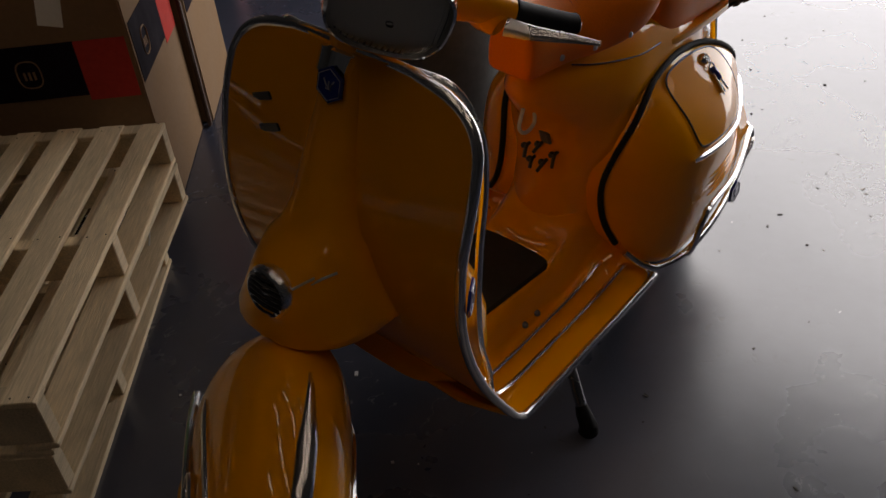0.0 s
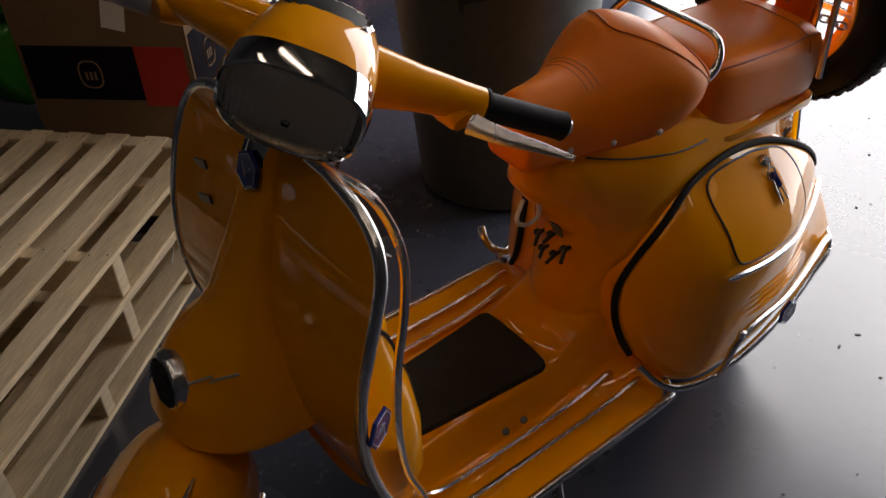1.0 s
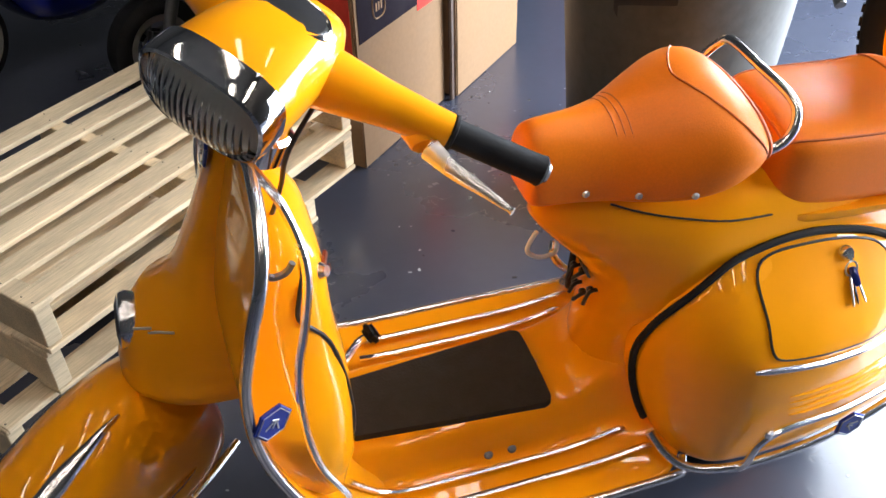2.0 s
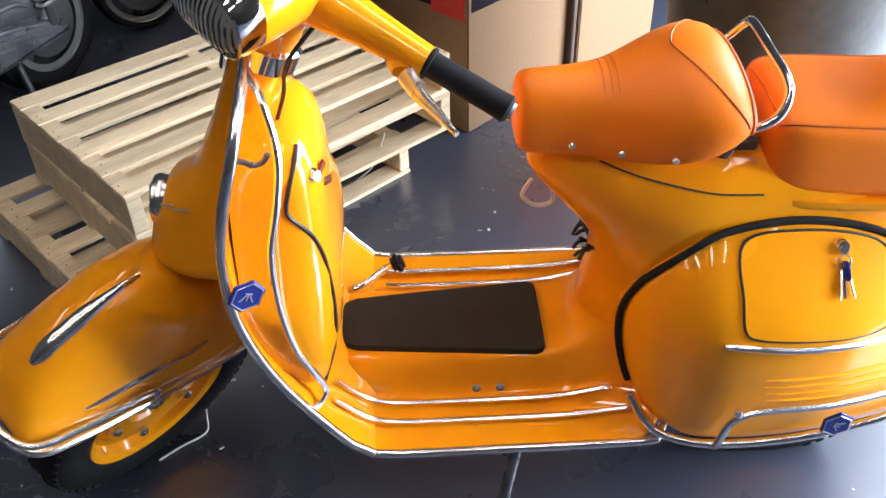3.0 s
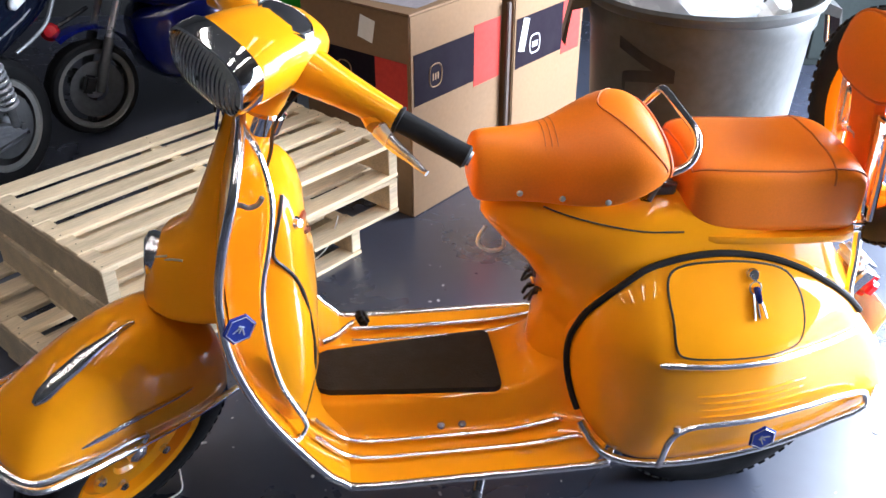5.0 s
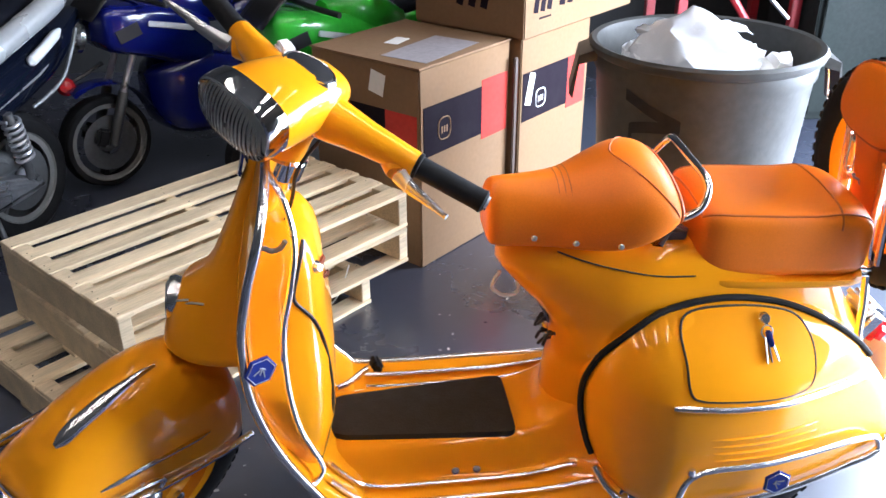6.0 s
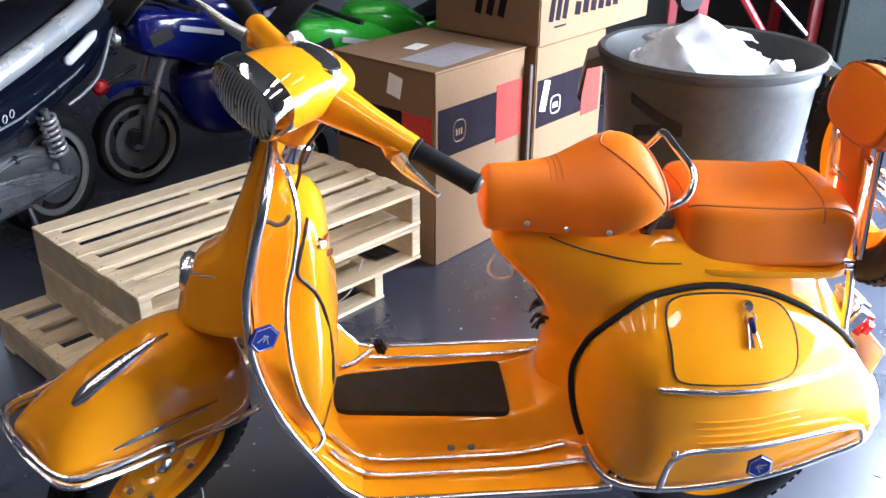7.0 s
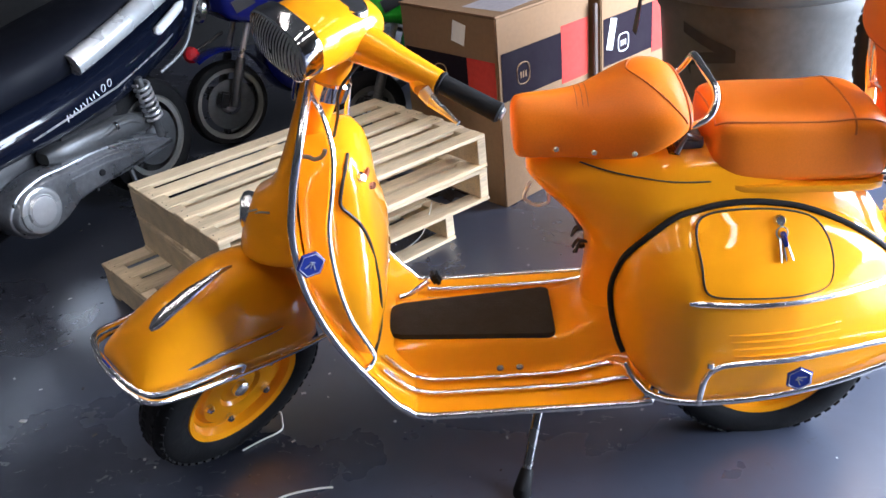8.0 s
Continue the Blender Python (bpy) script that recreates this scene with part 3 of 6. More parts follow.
rings = []
for z in np.linspace(0.235, 0.700, 34):
    xf, w, dp, xr = (smooth_curve(z, LV, q) for q in (XF, WD, DP, XR))
    left = []
    for k in range(13):
        a = k / 12
        left.append((xf + dp * a ** 2, -w * a ** 0.9))
    for k in range(1, 5):
        left.append((xf + dp + (xr - 0.16 - xf - dp) * k / 5, -w))
    for k in range(0, 9):
        a = math.pi / 2 * k / 8
        left.append((xr - 0.16 + 0.16 * math.sin(a), -w * math.cos(a) ** 0.8 if k < 8 else 0))
    left = [(x, y * tail_taper(x)) for x, y in left]
    ring = left + [(x, -y) for x, y in reversed(left[1:-1])]
    rings.append([(x, y, z) for x, y in ring])
skin(bm, rings)
part("frame_body", bm, PAINT, scooter)


def body_y(x, z):
    xf, w, dp = (smooth_curve(z, LV, q) for q in (XF, WD, DP))
    return tail_taper(x) * w * min(1.0, max(0.0, (x - xf) / dp)) ** 0.45


# seam of the tank cover under the saddle
for s in (-1, 1):
    part("tank_seam", tube(spline([(x, s * (body_y(x, z) + 0.0004), z) for x, z in ((0.24, 0.690), (0.28, 0.680), (0.33, 0.671), (0.40, 0.662), (0.47, 0.657))], 5), 0.0015, 6), BLACKP, scooter)

# ---- cowls ----
CW_C = Vector((0.61, 0, 0.405))
CW_RIM = [(0.328, 0.300), (0.306, 0.36), (0.298, 0.43), (0.306, 0.485), (0.328, 0.537), (0.394, 0.592), (0.45, 0.608), (0.516, 0.615), (0.58, 0.610), (0.65, 0.594), (0.725, 0.560), (0.79, 0.513), (0.858, 0.438), (0.908, 0.36), (0.908, 0.285), (0.80, 0.250), (0.64, 0.236), (0.48, 0.234), (0.38, 0.250)]


def cowl_y(x, z):
    """How far out the cowl's skin lies."""
    b = smooth_curve(z, (0.24, 0.28, 0.34, 0.42, 0.485, 0.53, 0.57, 0.595, 0.615, 0.63), (0.228, 0.236, 0.240, 0.240, 0.231, 0.205, 0.167, 0.137, 0.118, 0.110))
    f = smooth_curve(x, (0.29, 0.30, 0.32, 0.345, 0.38, 0.42, 0.50, 0.60, 0.684, 0.75, 0.81, 0.87, 0.93), (0.46, 0.52, 0.66, 0.79, 0.91, 0.985, 1.0, 0.95, 0.83, 0.71, 0.58, 0.44, 0.30))
    f += (1 - f) * (0.52 if x > 0.5 else 0.0) * min(1, max(0, (0.47 - z) / 0.16))
    return max(b * f, 0.10 * tail_taper(x))


def cowl(side):
    ring = spline([(x, 0, z) for x, z in CW_RIM], 5, closed=True)
    rows = []
    for r in (1.0, 1.0, 0.985, 0.96, 0.92, 0.86, 0.78, 0.68, 0.56, 0.42, 0.28, 0.14, 0.04):
        row = []
        for p in ring:
            q = CW_C + (p - CW_C) * r
            y = cowl_y(q.x, q.z) - 0.010 * max(0, (r - 0.9) / 0.1) ** 2
            if not rows:
                y -= 0.06
            row.append((q.x, side * y, q.z))
        rows.append(row)
    name = "left_cowl" if side < 0 else "right_cowl"
    ob = part(name, skin(bmesh.new(), rows), PAINT, scooter, "rounded amber side cowl")
    k = max(range(len(ring)), key=lambda i: -abs(ring[i].x - 0.322) - abs(ring[i].z - 0.305))
    order = [ring[(k + i) % len(ring)] for i in range(int(len(ring) * 0.62))]
    gas = [CW_C + (p - CW_C) * 1.012 for p in order]
    out = [max(cowl_y(p.x, p.z) - 0.006, body_y(p.x, p.z) + 0.002) for p in gas]
    for _ in range(8):
        out = [out[0]] + [(a + 2 * b + c) / 4 for a, b, c in zip(out, out[1:], out[2:])] + [out[-1]]
    part("cowl_gasket", tube([(p.x, side * y, p.z) for p, y in zip(gas, out)], 0.0060, 8), RUBBER, ob, "black rubber gasket")
    return ob


def on_cowl(side, x, z, off=0.0):
    return Vector((x, side * (cowl_y(x, z) + off), z))


cowl_l, cowl_r = cowl(-1), cowl(1)

# toolbox door in the left cowl, its black seam, lock and keys
DOOR = [(0.452, 0.603), (0.50, 0.610), (0.58, 0.606), (0.645, 0.591), (0.672, 0.565), (0.682, 0.53), (0.680, 0.496), (0.662, 0.478), (0.60, 0.480), (0.52, 0.489), (0.462, 0.495), (0.443, 0.508), (0.440, 0.545), (0.437, 0.582)]
loop = spline([(x, 0, z) for x, z in DOOR], 4, closed=True)
mid = Vector((0.56, 0, 0.545))
rows = [[on_cowl(-1, q.x, q.z, 0.0025 if r > 0.2 else 0.0028) for q in (mid + (p - mid) * r for p in loop)] for r in (0.985, 0.85, 0.7, 0.5, 0.3, 0.1)]
door = part("toolbox_door", skin(bmesh.new(), rows), PAINT, cowl_l, "flush toolbox door with a black seam")
part("door_seam", tube([on_cowl(-1, p.x, p.z, 0.0012) for p in loop], 0.0021, 6, closed=True), BLACKP, door)
lk = on_cowl(-1, 0.588, 0.590, 0.002)
part("door_lock", lathe([(0.0005, 0.009), (0.008, 0.009), (0.011, 0.005), (0.012, 0)], 16, Matrix.Translation(lk) @ pose(0, 0, 0, 52, 0, 0)), CHROME, door)

# side strip, pressed ribs, guard
strip = [on_cowl(-1, 0.414, 0.485, 0.003)] + [on_cowl(-1, x, 0.487 - 0.10 * (x - 0.414), 0.004) for x in np.linspace(0.43, 0.845, 14)]
part("side_strip", tube(strip, [0.0035] + [0.0058] * 13 + [0.003], 8), CHROME, cowl_l, "chrome side strip")
for k in range(4):
    z = 0.412 - 0.0168 * k
    part("pressed_rib", tube([on_cowl(-1, x, z - 0.075 * (x - 0.5), 0.0) for x in np.linspace(0.490 + 0.005 * k, 0.71, 8)], [0.001] + [0.0032] * 6 + [0.001], 6), PAINT, cowl_l)
for s, own in ((-1, cowl_l), (1, cowl_r)):
    low = [(0.318, s * 0.170, 0.300), (0.338, s * 0.200, 0.272), (0.37, s * 0.224, 0.256), (0.44, s * 0.248, 0.252), (0.56, s * 0.255, 0.254), (0.68, s * 0.243, 0.262), (0.79, s * 0.212, 0.280), (0.87, s * 0.170, 0.302), (0.925, s * 0.11, 0.322), (0.94, s * 0.06, 0.335), (0.942, 0, 0.336)]
    low = [(x, s * (cowl_y(x, z) + 0.013) if 0.43 < x < 0.9 else y, z) for x, y, z in low]
    guard = part("cowl_guard", tube(spline(low, 6), 0.0075, 10), CHROME, own, "chrome cowl guard")
    up = [(0.446, s * 0.249, 0.254), (0.445, s * 0.257, 0.285), (0.450, s * 0.259, 0.330), (0.468, s * 0.259, 0.352), (0.50, s * 0.258, 0.357), (0.60, s * 0.253, 0.353), (0.70, s * 0.236, 0.348), (0.79, s * 0.205, 0.342), (0.85, s * 0.177, 0.330), (0.862, s * 0.173, 0.302)]
    up = [(x, s * (cowl_y(x, z) + 0.016) if x > 0.47 else y, z) for x, y, z in up]
    part("guard_loop", tube(spline(up, 6), 0.006, 8), CHROME, guard)
    part("guard_stud", lathe([(0.0005, 0.012), (0.006, 0.011), (0.007, 0.0)], 10, Matrix.Translation((0.455, s * 0.262, 0.360))), CHROME, guard)
hex_badge(Matrix.Translation((0.628, -0.252, 0.308)) @ Matrix.Rotation(radians(84), 4, "X"), 0.027, cowl_l, "guard_badge")

# bracket and levers on the front of the frame body
for k, (y, z, l) in enumerate(((-0.030, 0.498, 0.020), (0.002, 0.508, 0.014), (0.030, 0.494, 0.018), (-0.010, 0.474, 0.016), (0.016, 0.470, 0.012))):
    part("fuel_tap_lever", tube(spline([(0.262, y, z), (0.246, y - 0.003, z + 0.002), (0.238, y - 0.005 * (-1) ** k, z - l)], 4), 0.0034, 7), BLACKP, scooter)
    part("tap_knob", lathe([(0.0005, 0.009), (0.005, 0.008), (0.006, 0.003), (0.005, 0.0)], 12, pose(0.256, y + 0.006, z - 0.004, 0, -80, 0)), BLACKP, scooter)
part("tap_plate", block((0.004, 0.022, 0.034), pose(0.243, -0.012, 0.532, 0, -24, 0), 0.003), STEELD, scooter, "small worn metal plate", False)
part("bag_ring", tube(spline([(0.152, -0.018, 0.635), (0.140, -0.020, 0.605), (0.160, -0.02, 0.585), (0.185, -0.02, 0.590), (0.184, -0.02, 0.615)], 5), 0.0035, 7), WIRE, scooter)

# ---- saddle ----
bm = bmesh.new()
rings = []
for x, w, zb, zt in ((0.120, 0.026, 0.722, 0.790), (0.124, 0.038, 0.706, 0.802), (0.138, 0.045, 0.698, 0.809), (0.19, 0.054, 0.697, 0.810), (0.235, 0.068, 0.698, 0.812), (0.262, 0.082, 0.699, 0.817), (0.30, 0.100, 0.702, 0.832), (0.338, 0.116, 0.709, 0.845), (0.372, 0.125, 0.724, 0.846), (0.400, 0.125, 0.742, 0.836), (0.418, 0.119, 0.757, 0.821), (0.429, 0.106, 0.768, 0.809), (0.435, 0.080, 0.777, 0.799)):
    ring = []
    for j in range(28):
        a = 2 * math.pi * j / 28
        c, s = math.cos(a), math.sin(a)
        pw = 2.0 if s > 0 else 6.0
        y = w * math.copysign(abs(c) ** (2 / pw), c) * (1.0 if s < 0 else 1.0)
        mid_z = zb + (zt - zb) * 0.35
        z = mid_z + (zt - mid_z) * abs(s) ** (2 / 1.9) if s >= 0 else mid_z - (mid_z - zb) * abs(s) ** (2 / 5)
        ring.append((x, y + 0.014 * lerp(x, (0.15, 0.42), (0, 1)), z))
    rings.append([Vector(q) for q in ring])
dense = []
for i in range(28):
    dense.append(spline([r[i] for r in rings], 3))
skin(bm, [[col[k] for col in dense] for k in range(len(dense[0]))])
saddle = part("saddle", bm, LEATHER, scooter, "padded orange leather saddle")
SAD = [[col[k] for col in dense] for k in range(len(dense[0]))]


def saddle_pt(x, a):
    k = max(i for i in range(len(SAD) - 1) if SAD[i][0].x <= x)
    f = (x - SAD[k][0].x) / (SAD[k + 1][0].x - SAD[k][0].x)
    a = (a % (2 * math.pi)) / (2 * math.pi) * 28
    i = int(a) % 28
    p, q = (SAD[j][i].lerp(SAD[j][(i + 1) % 28], a - int(a)) for j in (k, k + 1))
    return p.lerp(q, f)


# stitched seam over the top, rear piping, pleats and studs
seam = [saddle_pt(0.328 + 0.088 * abs(math.cos(a)) ** 1.6, a) + Vector((0, 0, 0.0006)) for a in np.linspace(radians(2), radians(178), 31)]
part("saddle_seam", tube(seam, 0.0016, 6), PIPING, saddle)
back = [saddle_pt(0.423, a) for a in np.linspace(0, 2 * math.pi, 28, endpoint=False)]
part("rear_piping", tube(back, 0.0036, 6, closed=True), PIPING, saddle)
for x in (0.236, 0.246, 0.255):
    part("pleat", tube([saddle_pt(x, a) for a in np.linspace(radians(48), radians(132), 13)], [0.0002] + [0.0009] * 11 + [0.0002], 6), PIPING, saddle)
for x, z in ((0.197, 0.7215), (0.262, 0.7225), (0.329, 0.7285)):
    for lo, hi in ((math.pi, 1.5 * math.pi), (1.5 * math.pi, 2 * math.pi)):
        q = min((saddle_pt(x, a) for a in np.linspace(lo, hi, 60)), key=lambda p: abs(p.z - z) + 0.02 * (abs(p.y) < 0.02))
        part("stud", lathe([(0.0005, 0.0040), (0.004, 0.0032), (0.0058, 0)], 10, pose(q.x, q.y, q.z, 90 if q.y < 0 else -90, 0, 0)), ALLOY, saddle)

# saddle clamp and springs, seen between the seats
bm = bmesh.new()
for k in range(5):
    tube([(0.425 + 0.004 * k, -0.03 + 0.012 * math.cos(2 * math.pi * j / 10), 0.70 + 0.012 * k + 0.01 * math.sin(2 * math.pi * j / 10)) for j in range(10)], 0.0035, 6, True, bm)
block((0.05, 0.06, 0.022), pose(0.44, -0.02, 0.708), 0.004, bm)
tube([(0.41, -0.07, 0.705), (0.43, -0.06, 0.735), (0.46, -0.05, 0.72)], 0.005, 6, bm=bm)
part("saddle_spring", bm, STEELD, scooter, "greasy steel spring and clamp")

# grab handle
grab = [(0.405, -0.072, 0.760), (0.430, -0.086, 0.766), (0.456, -0.088, 0.782), (0.470, -0.078, 0.806), (0.472, -0.054, 0.822), (0.472, 0.018, 0.823), (0.472, 0.090, 0.822), (0.470, 0.114, 0.806), (0.456, 0.124, 0.782), (0.430, 0.120, 0.766), (0.405, 0.108, 0.760)]
part("grab_handle", tube(spline(grab, 6), 0.0068, 10), CHROME, scooter, "chrome passenger grab handle")

# rear seat pad
bm = bmesh.new()
rings = []
for x, w, zb, zt in ((0.472, 0.062, 0.660, 0.742), (0.477, 0.081, 0.650, 0.757), (0.492, 0.093, 0.644, 0.767), (0.53, 0.101, 0.640, 0.768), (0.60, 0.104, 0.636, 0.764), (0.67, 0.104, 0.632, 0.760), (0.715, 0.104, 0.629, 0.762), (0.748, 0.102, 0.627, 0.757), (0.772, 0.096, 0.626, 0.746), (0.788, 0.087, 0.630, 0.729), (0.794, 0.069, 0.641, 0.714)):
    ring = []
    for y, z in oval(0, (zb + zt) / 2, w, (zt - zb) / 2, 40, 6.0):
        ring.append((x, 0.006 + y * (1 - 0.06 * max(0, (z - zb) / (zt - zb) - 0.5)), z + 0.009 * math.cos(y / w * math.pi / 2) * (z > (zb + zt) / 2)))
    rings.append([Vector(q) for q in ring])
cols = [spline([r[i] for r in rings], 3) for i in range(40)]
PAD = [[c[k] for c in cols] for k in range(len(cols[0]))]
skin(bm, PAD)
pad = part("rear_seat", bm, LEATHER, scooter, "boxy orange leather rear seat pad")
for j in (15, 5):
    part("seat_piping", tube([ring[j] for ring in PAD[3:-4]], 0.0021, 6), PIPING, pad)
across = min(PAD, key=lambda ring: abs(ring[0].x - 0.716))
part("seat_seam", tube([across[j] for j in range(1, 20)], 0.0019, 6), PIPING, pad)
front_edge = PAD[3]
part("seat_piping", tube([front_edge[j] for j in range(15, 4, -1)], 0.0019, 6), PIPING, pad)
bm = bmesh.new()
rings = []
for x, w in ((0.466, 0.068), (0.471, 0.087), (0.488, 0.100), (0.53, 0.108), (0.60, 0.111), (0.70, 0.111), (0.760, 0.108), (0.784, 0.098), (0.794, 0.078)):
    h = lerp(x, (0.46, 0.60, 0.78), (0.646, 0.637, 0.627))
    rings.append([(x, 0.006 - w, h - 0.010), (x, 0.004 - w, h - 0.004), (x, 0.006 - w, h + 0.004), (x, 0.006 + w, h + 0.004), (x, 0.008 + w, h - 0.004), (x, 0.006 + w, h - 0.010)])
part("seat_base", skin(bm, rings), PAINT, pad, "amber base trim")
part("seat_pan", block((0.27, 0.15, 0.04), pose(0.62, 0.006, 0.640, 0, 4, 0), 0.004), BLACKP, pad)

# ---- steered front: everything below is shaped straight ahead and turned with the handlebar ----
fork = part("front_fork", tube([head_at + head_axis * t for t in (-0.02, -0.3, -0.55)], [0.030, 0.032, 0.036], 16), PAINT, scooter, at=STEERED)
WC = Vector((-0.541, -0.048, 0.231))
bm = tube(spline([head_at - head_axis * 0.53, (-0.47, 0.05, 0.33), (-0.50, 0.075, 0.25), WC + Vector((0, 0.07, 0))], 6), 0.024, 12)
part("fork_link", bm, PAINT, fork)


def wheel(name, center, parent, at=None, label="", ground=0.212, disc=True):
    """Pressed-steel wheel with a treaded tyre; its axle runs along y."""
    m = Matrix.Translation(center) @ ALONG_Y
    prof = [(0.0005, 0.018), (0.030, 0.019), (0.045, 0.016), (0.052, 0.024), (0.095, 0.026), (0.108, 0.014), (0.118, 0.016), (0.126, 0.034), (0.138, 0.040), (0.141, 0.036), (0.131, 0.026), (0.131, -0.026), (0.141, -0.036), (0.138, -0.040), (0.126, -0.034), (0.118, -0.02), (0.09, -0.03), (0.03, -0.05), (0.0005, -0.055)]
    if not disc:
        prof = [(0.108, 0.010), (0.110, 0.016), (0.120, 0.018), (0.128, 0.034), (0.139, 0.041), (0.142, 0.036), (0.131, 0.026), (0.131, -0.026), (0.142, -0.036), (0.139, -0.041), (0.128, -0.034), (0.120, -0.018), (0.110, -0.012), (0.108, -0.006), (0.108, 0.010)]
    rim_ob = part(name, lathe(prof, 48, m), PAINT, parent, label or "amber pressed-steel wheel", at=at)
    g = ground
    tp = [(0.136, 0.034), (0.145, 0.042), (0.165, 0.047), (g - 0.022, 0.045), (g - 0.008, 0.036), (g - 0.002, 0.022), (g, 0.0), (g - 0.002, -0.022), (g - 0.008, -0.036), (g - 0.022, -0.045), (0.165, -0.047), (0.145, -0.042), (0.136, -0.034)]
    part("tyre", lathe(tp, 56, m), RUBBER, rim_ob, "black rubber tyre")
    bm = bmesh.new()
    for k in range(52):
        a = 2 * math.pi * k / 52
        for s in (-1, 1):
            q = m @ Matrix.Rotation(a + (0.06 if s > 0 else 0), 4, "Z") @ pose(g - 0.0142, 0, s * 0.0342, 0, s * 52, 0)
            block((0.007, 0.015, 0.017), q, 0, bm)
            q = m @ Matrix.Rotation(a + 0.03 * s, 4, "Z") @ pose(g - 0.0030, 0, s * 0.013, 12 * s, s * 10, 0)
            block((0.006, 0.015, 0.015), q, 0, bm)
    part("tread", bm, RUBBER, rim_ob, "", False)
    if not disc:
        return rim_ob
    part("hub_cap", lathe([(0.0005, 0.038), (0.011, 0.037), (0.019, 0.030), (0.0215, 0.016)], 20, m), CHROME, rim_ob)
    for k in range(5):
        q = m @ Matrix.Rotation(2 * math.pi * k / 5 + 0.4, 4, "Z") @ pose(0.083, 0, 0.024)
        part("wheel_nut", lathe([(0.0005, 0.017), (0.006, 0.016), (0.0095, 0.010), (0.0105, 0.0)], 6, q), CHROME, rim_ob, "", False)
    return rim_ob


wheel("front_wheel", WC, scooter, STEERED)
wheel("rear_wheel", (0.628, -0.078, 0.222), scooter)

# mudguard: an open arch
MG = [(-0.766, 0.478, 0.060, 0.470), (-0.758, 0.498, 0.076, 0.466), (-0.735, 0.520, 0.088, 0.456), (-0.70, 0.540, 0.096, 0.440), (-0.64, 0.560, 0.103, 0.415), (-0.57, 0.569, 0.108, 0.384), (-0.50, 0.567, 0.111, 0.350), (-0.43, 0.546, 0.110, 0.318), (-0.38, 0.515, 0.102, 0.294), (-0.35, 0.47, 0.088, 0.283), (-0.335, 0.40, 0.066, 0.288)]


def pulled(pts):
    return [((-0.5 + (p[0] + 0.5) * 0.89 if p[0] < -0.5 else p[0]), *p[1:]) for p in pts]


MG = [(x, zt - 0.018 * max(0, min(1, (-0.5 - x) / 0.2)), w, zl - 0.012 * max(0, min(1, (-0.5 - x) / 0.2))) for x, zt, w, zl in pulled(MG)]


def guard_section(x):
    zt, w, zl = (float(np.interp(x, [m[0] for m in MG], [m[k] for m in MG])) for k in (1, 2, 3))
    return zt, w, zl


def guard_pt(x, a, off=0.0):
    """A point on the mudguard; a runs from 0 (left hem) over pi/2 (crown) to pi."""
    zt, w, zl = guard_section(x)
    c, s = math.cos(a), math.sin(a)
    w *= lerp(x, (-0.72, -0.45), (0.86, 0.97))
    return Vector((x, -0.012 - (w + off) * math.copysign(abs(c) ** 0.86, c), zl + (zt + off - zl) * abs(s) ** 1.0))


bm = bmesh.new()
rings = [[guard_pt(x, math.pi * j / 22) for j in range(23)] for x in [m[0] for m in MG]]
cols = [spline([r[i] for r in rings], 3) for i in range(23)]
skin(bm, [[c[k] for c in cols] for k in range(len(cols[0]))], wrap=False, caps=False)
mud = solid(part("front_mudguard", bm, PAINT, scooter, "bulbous amber front mudguard", at=STEERED), 0.004)
crest = [guard_pt(x, math.pi / 2 - 0.06, 0.004) for x in np.linspace(-0.662, -0.475, 26)]
crest_w = [0.005, 0.010, 0.013] + [0.0145] * 8 + list(np.linspace(0.0145, 0.003, len(crest) - 11))
part("mudguard_crest", skin(bmesh.new(), [[(p.x, p.y + w * math.cos(a), p.z - 0.004 + (0.5 * w + 0.006) * math.sin(a)) for a in np.linspace(0, 2 * math.pi, 14, endpoint=False)] for p, w in zip(crest, crest_w)]), CHROME, mud, "chrome crest fin")
for s in (0, 1):
    a = 0.42 if s == 0 else math.pi - 0.42
    part("mudguard_strip", tube([guard_pt(x, a, 0.003) for x in np.linspace(-0.645, -0.44, 14)], [0.002, 0.004] + [0.0055] * 10 + [0.004, 0.002], 7), CHROME, mud, "slim chrome strip")
# bumper: a lower bar along the hem and an upper loop in front
low = [(-0.340, -0.116, 0.276), (-0.42, -0.122, 0.314), (-0.52, -0.122, 0.360), (-0.62, -0.118, 0.405), (-0.70, -0.113, 0.444), (-0.752, -0.104, 0.466), (-0.776, -0.072, 0.474), (-0.784, 0, 0.476)]
low = [(x, y, z - 0.016 * max(0, min(1, (-0.5 - x) / 0.2))) for x, y, z in pulled(low)]
full = low + [(x, -0.8 * y, z) for x, y, z in reversed(low[:-1])]
bump = part("mudguard_bumper", tube(spline(full, 5), 0.0065, 9), CHROME, mud, "chrome mudguard bumper")
up = [(-0.56, -0.120, 0.380), (-0.552, -0.121, 0.402), (-0.580, -0.120, 0.426), (-0.64, -0.116, 0.448), (-0.70, -0.110, 0.470), (-0.752, -0.100, 0.492), (-0.774, -0.070, 0.502), (-0.782, 0, 0.504)]
up = [(x, y, z - 0.016 * max(0, min(1, (-0.5 - x) / 0.2))) for x, y, z in pulled(up)]
full = up + [(x, -0.8 * y, z) for x, y, z in reversed(up[:-1])]
part("bumper_loop", tube(spline(full, 5), 0.0055, 8), CHROME, bump)
hex_badge(Matrix.Translation((-0.751, 0, 0.477)) @ Matrix.Rotation(radians(-84), 4, "Y"), 0.022, mud, "bumper_badge")

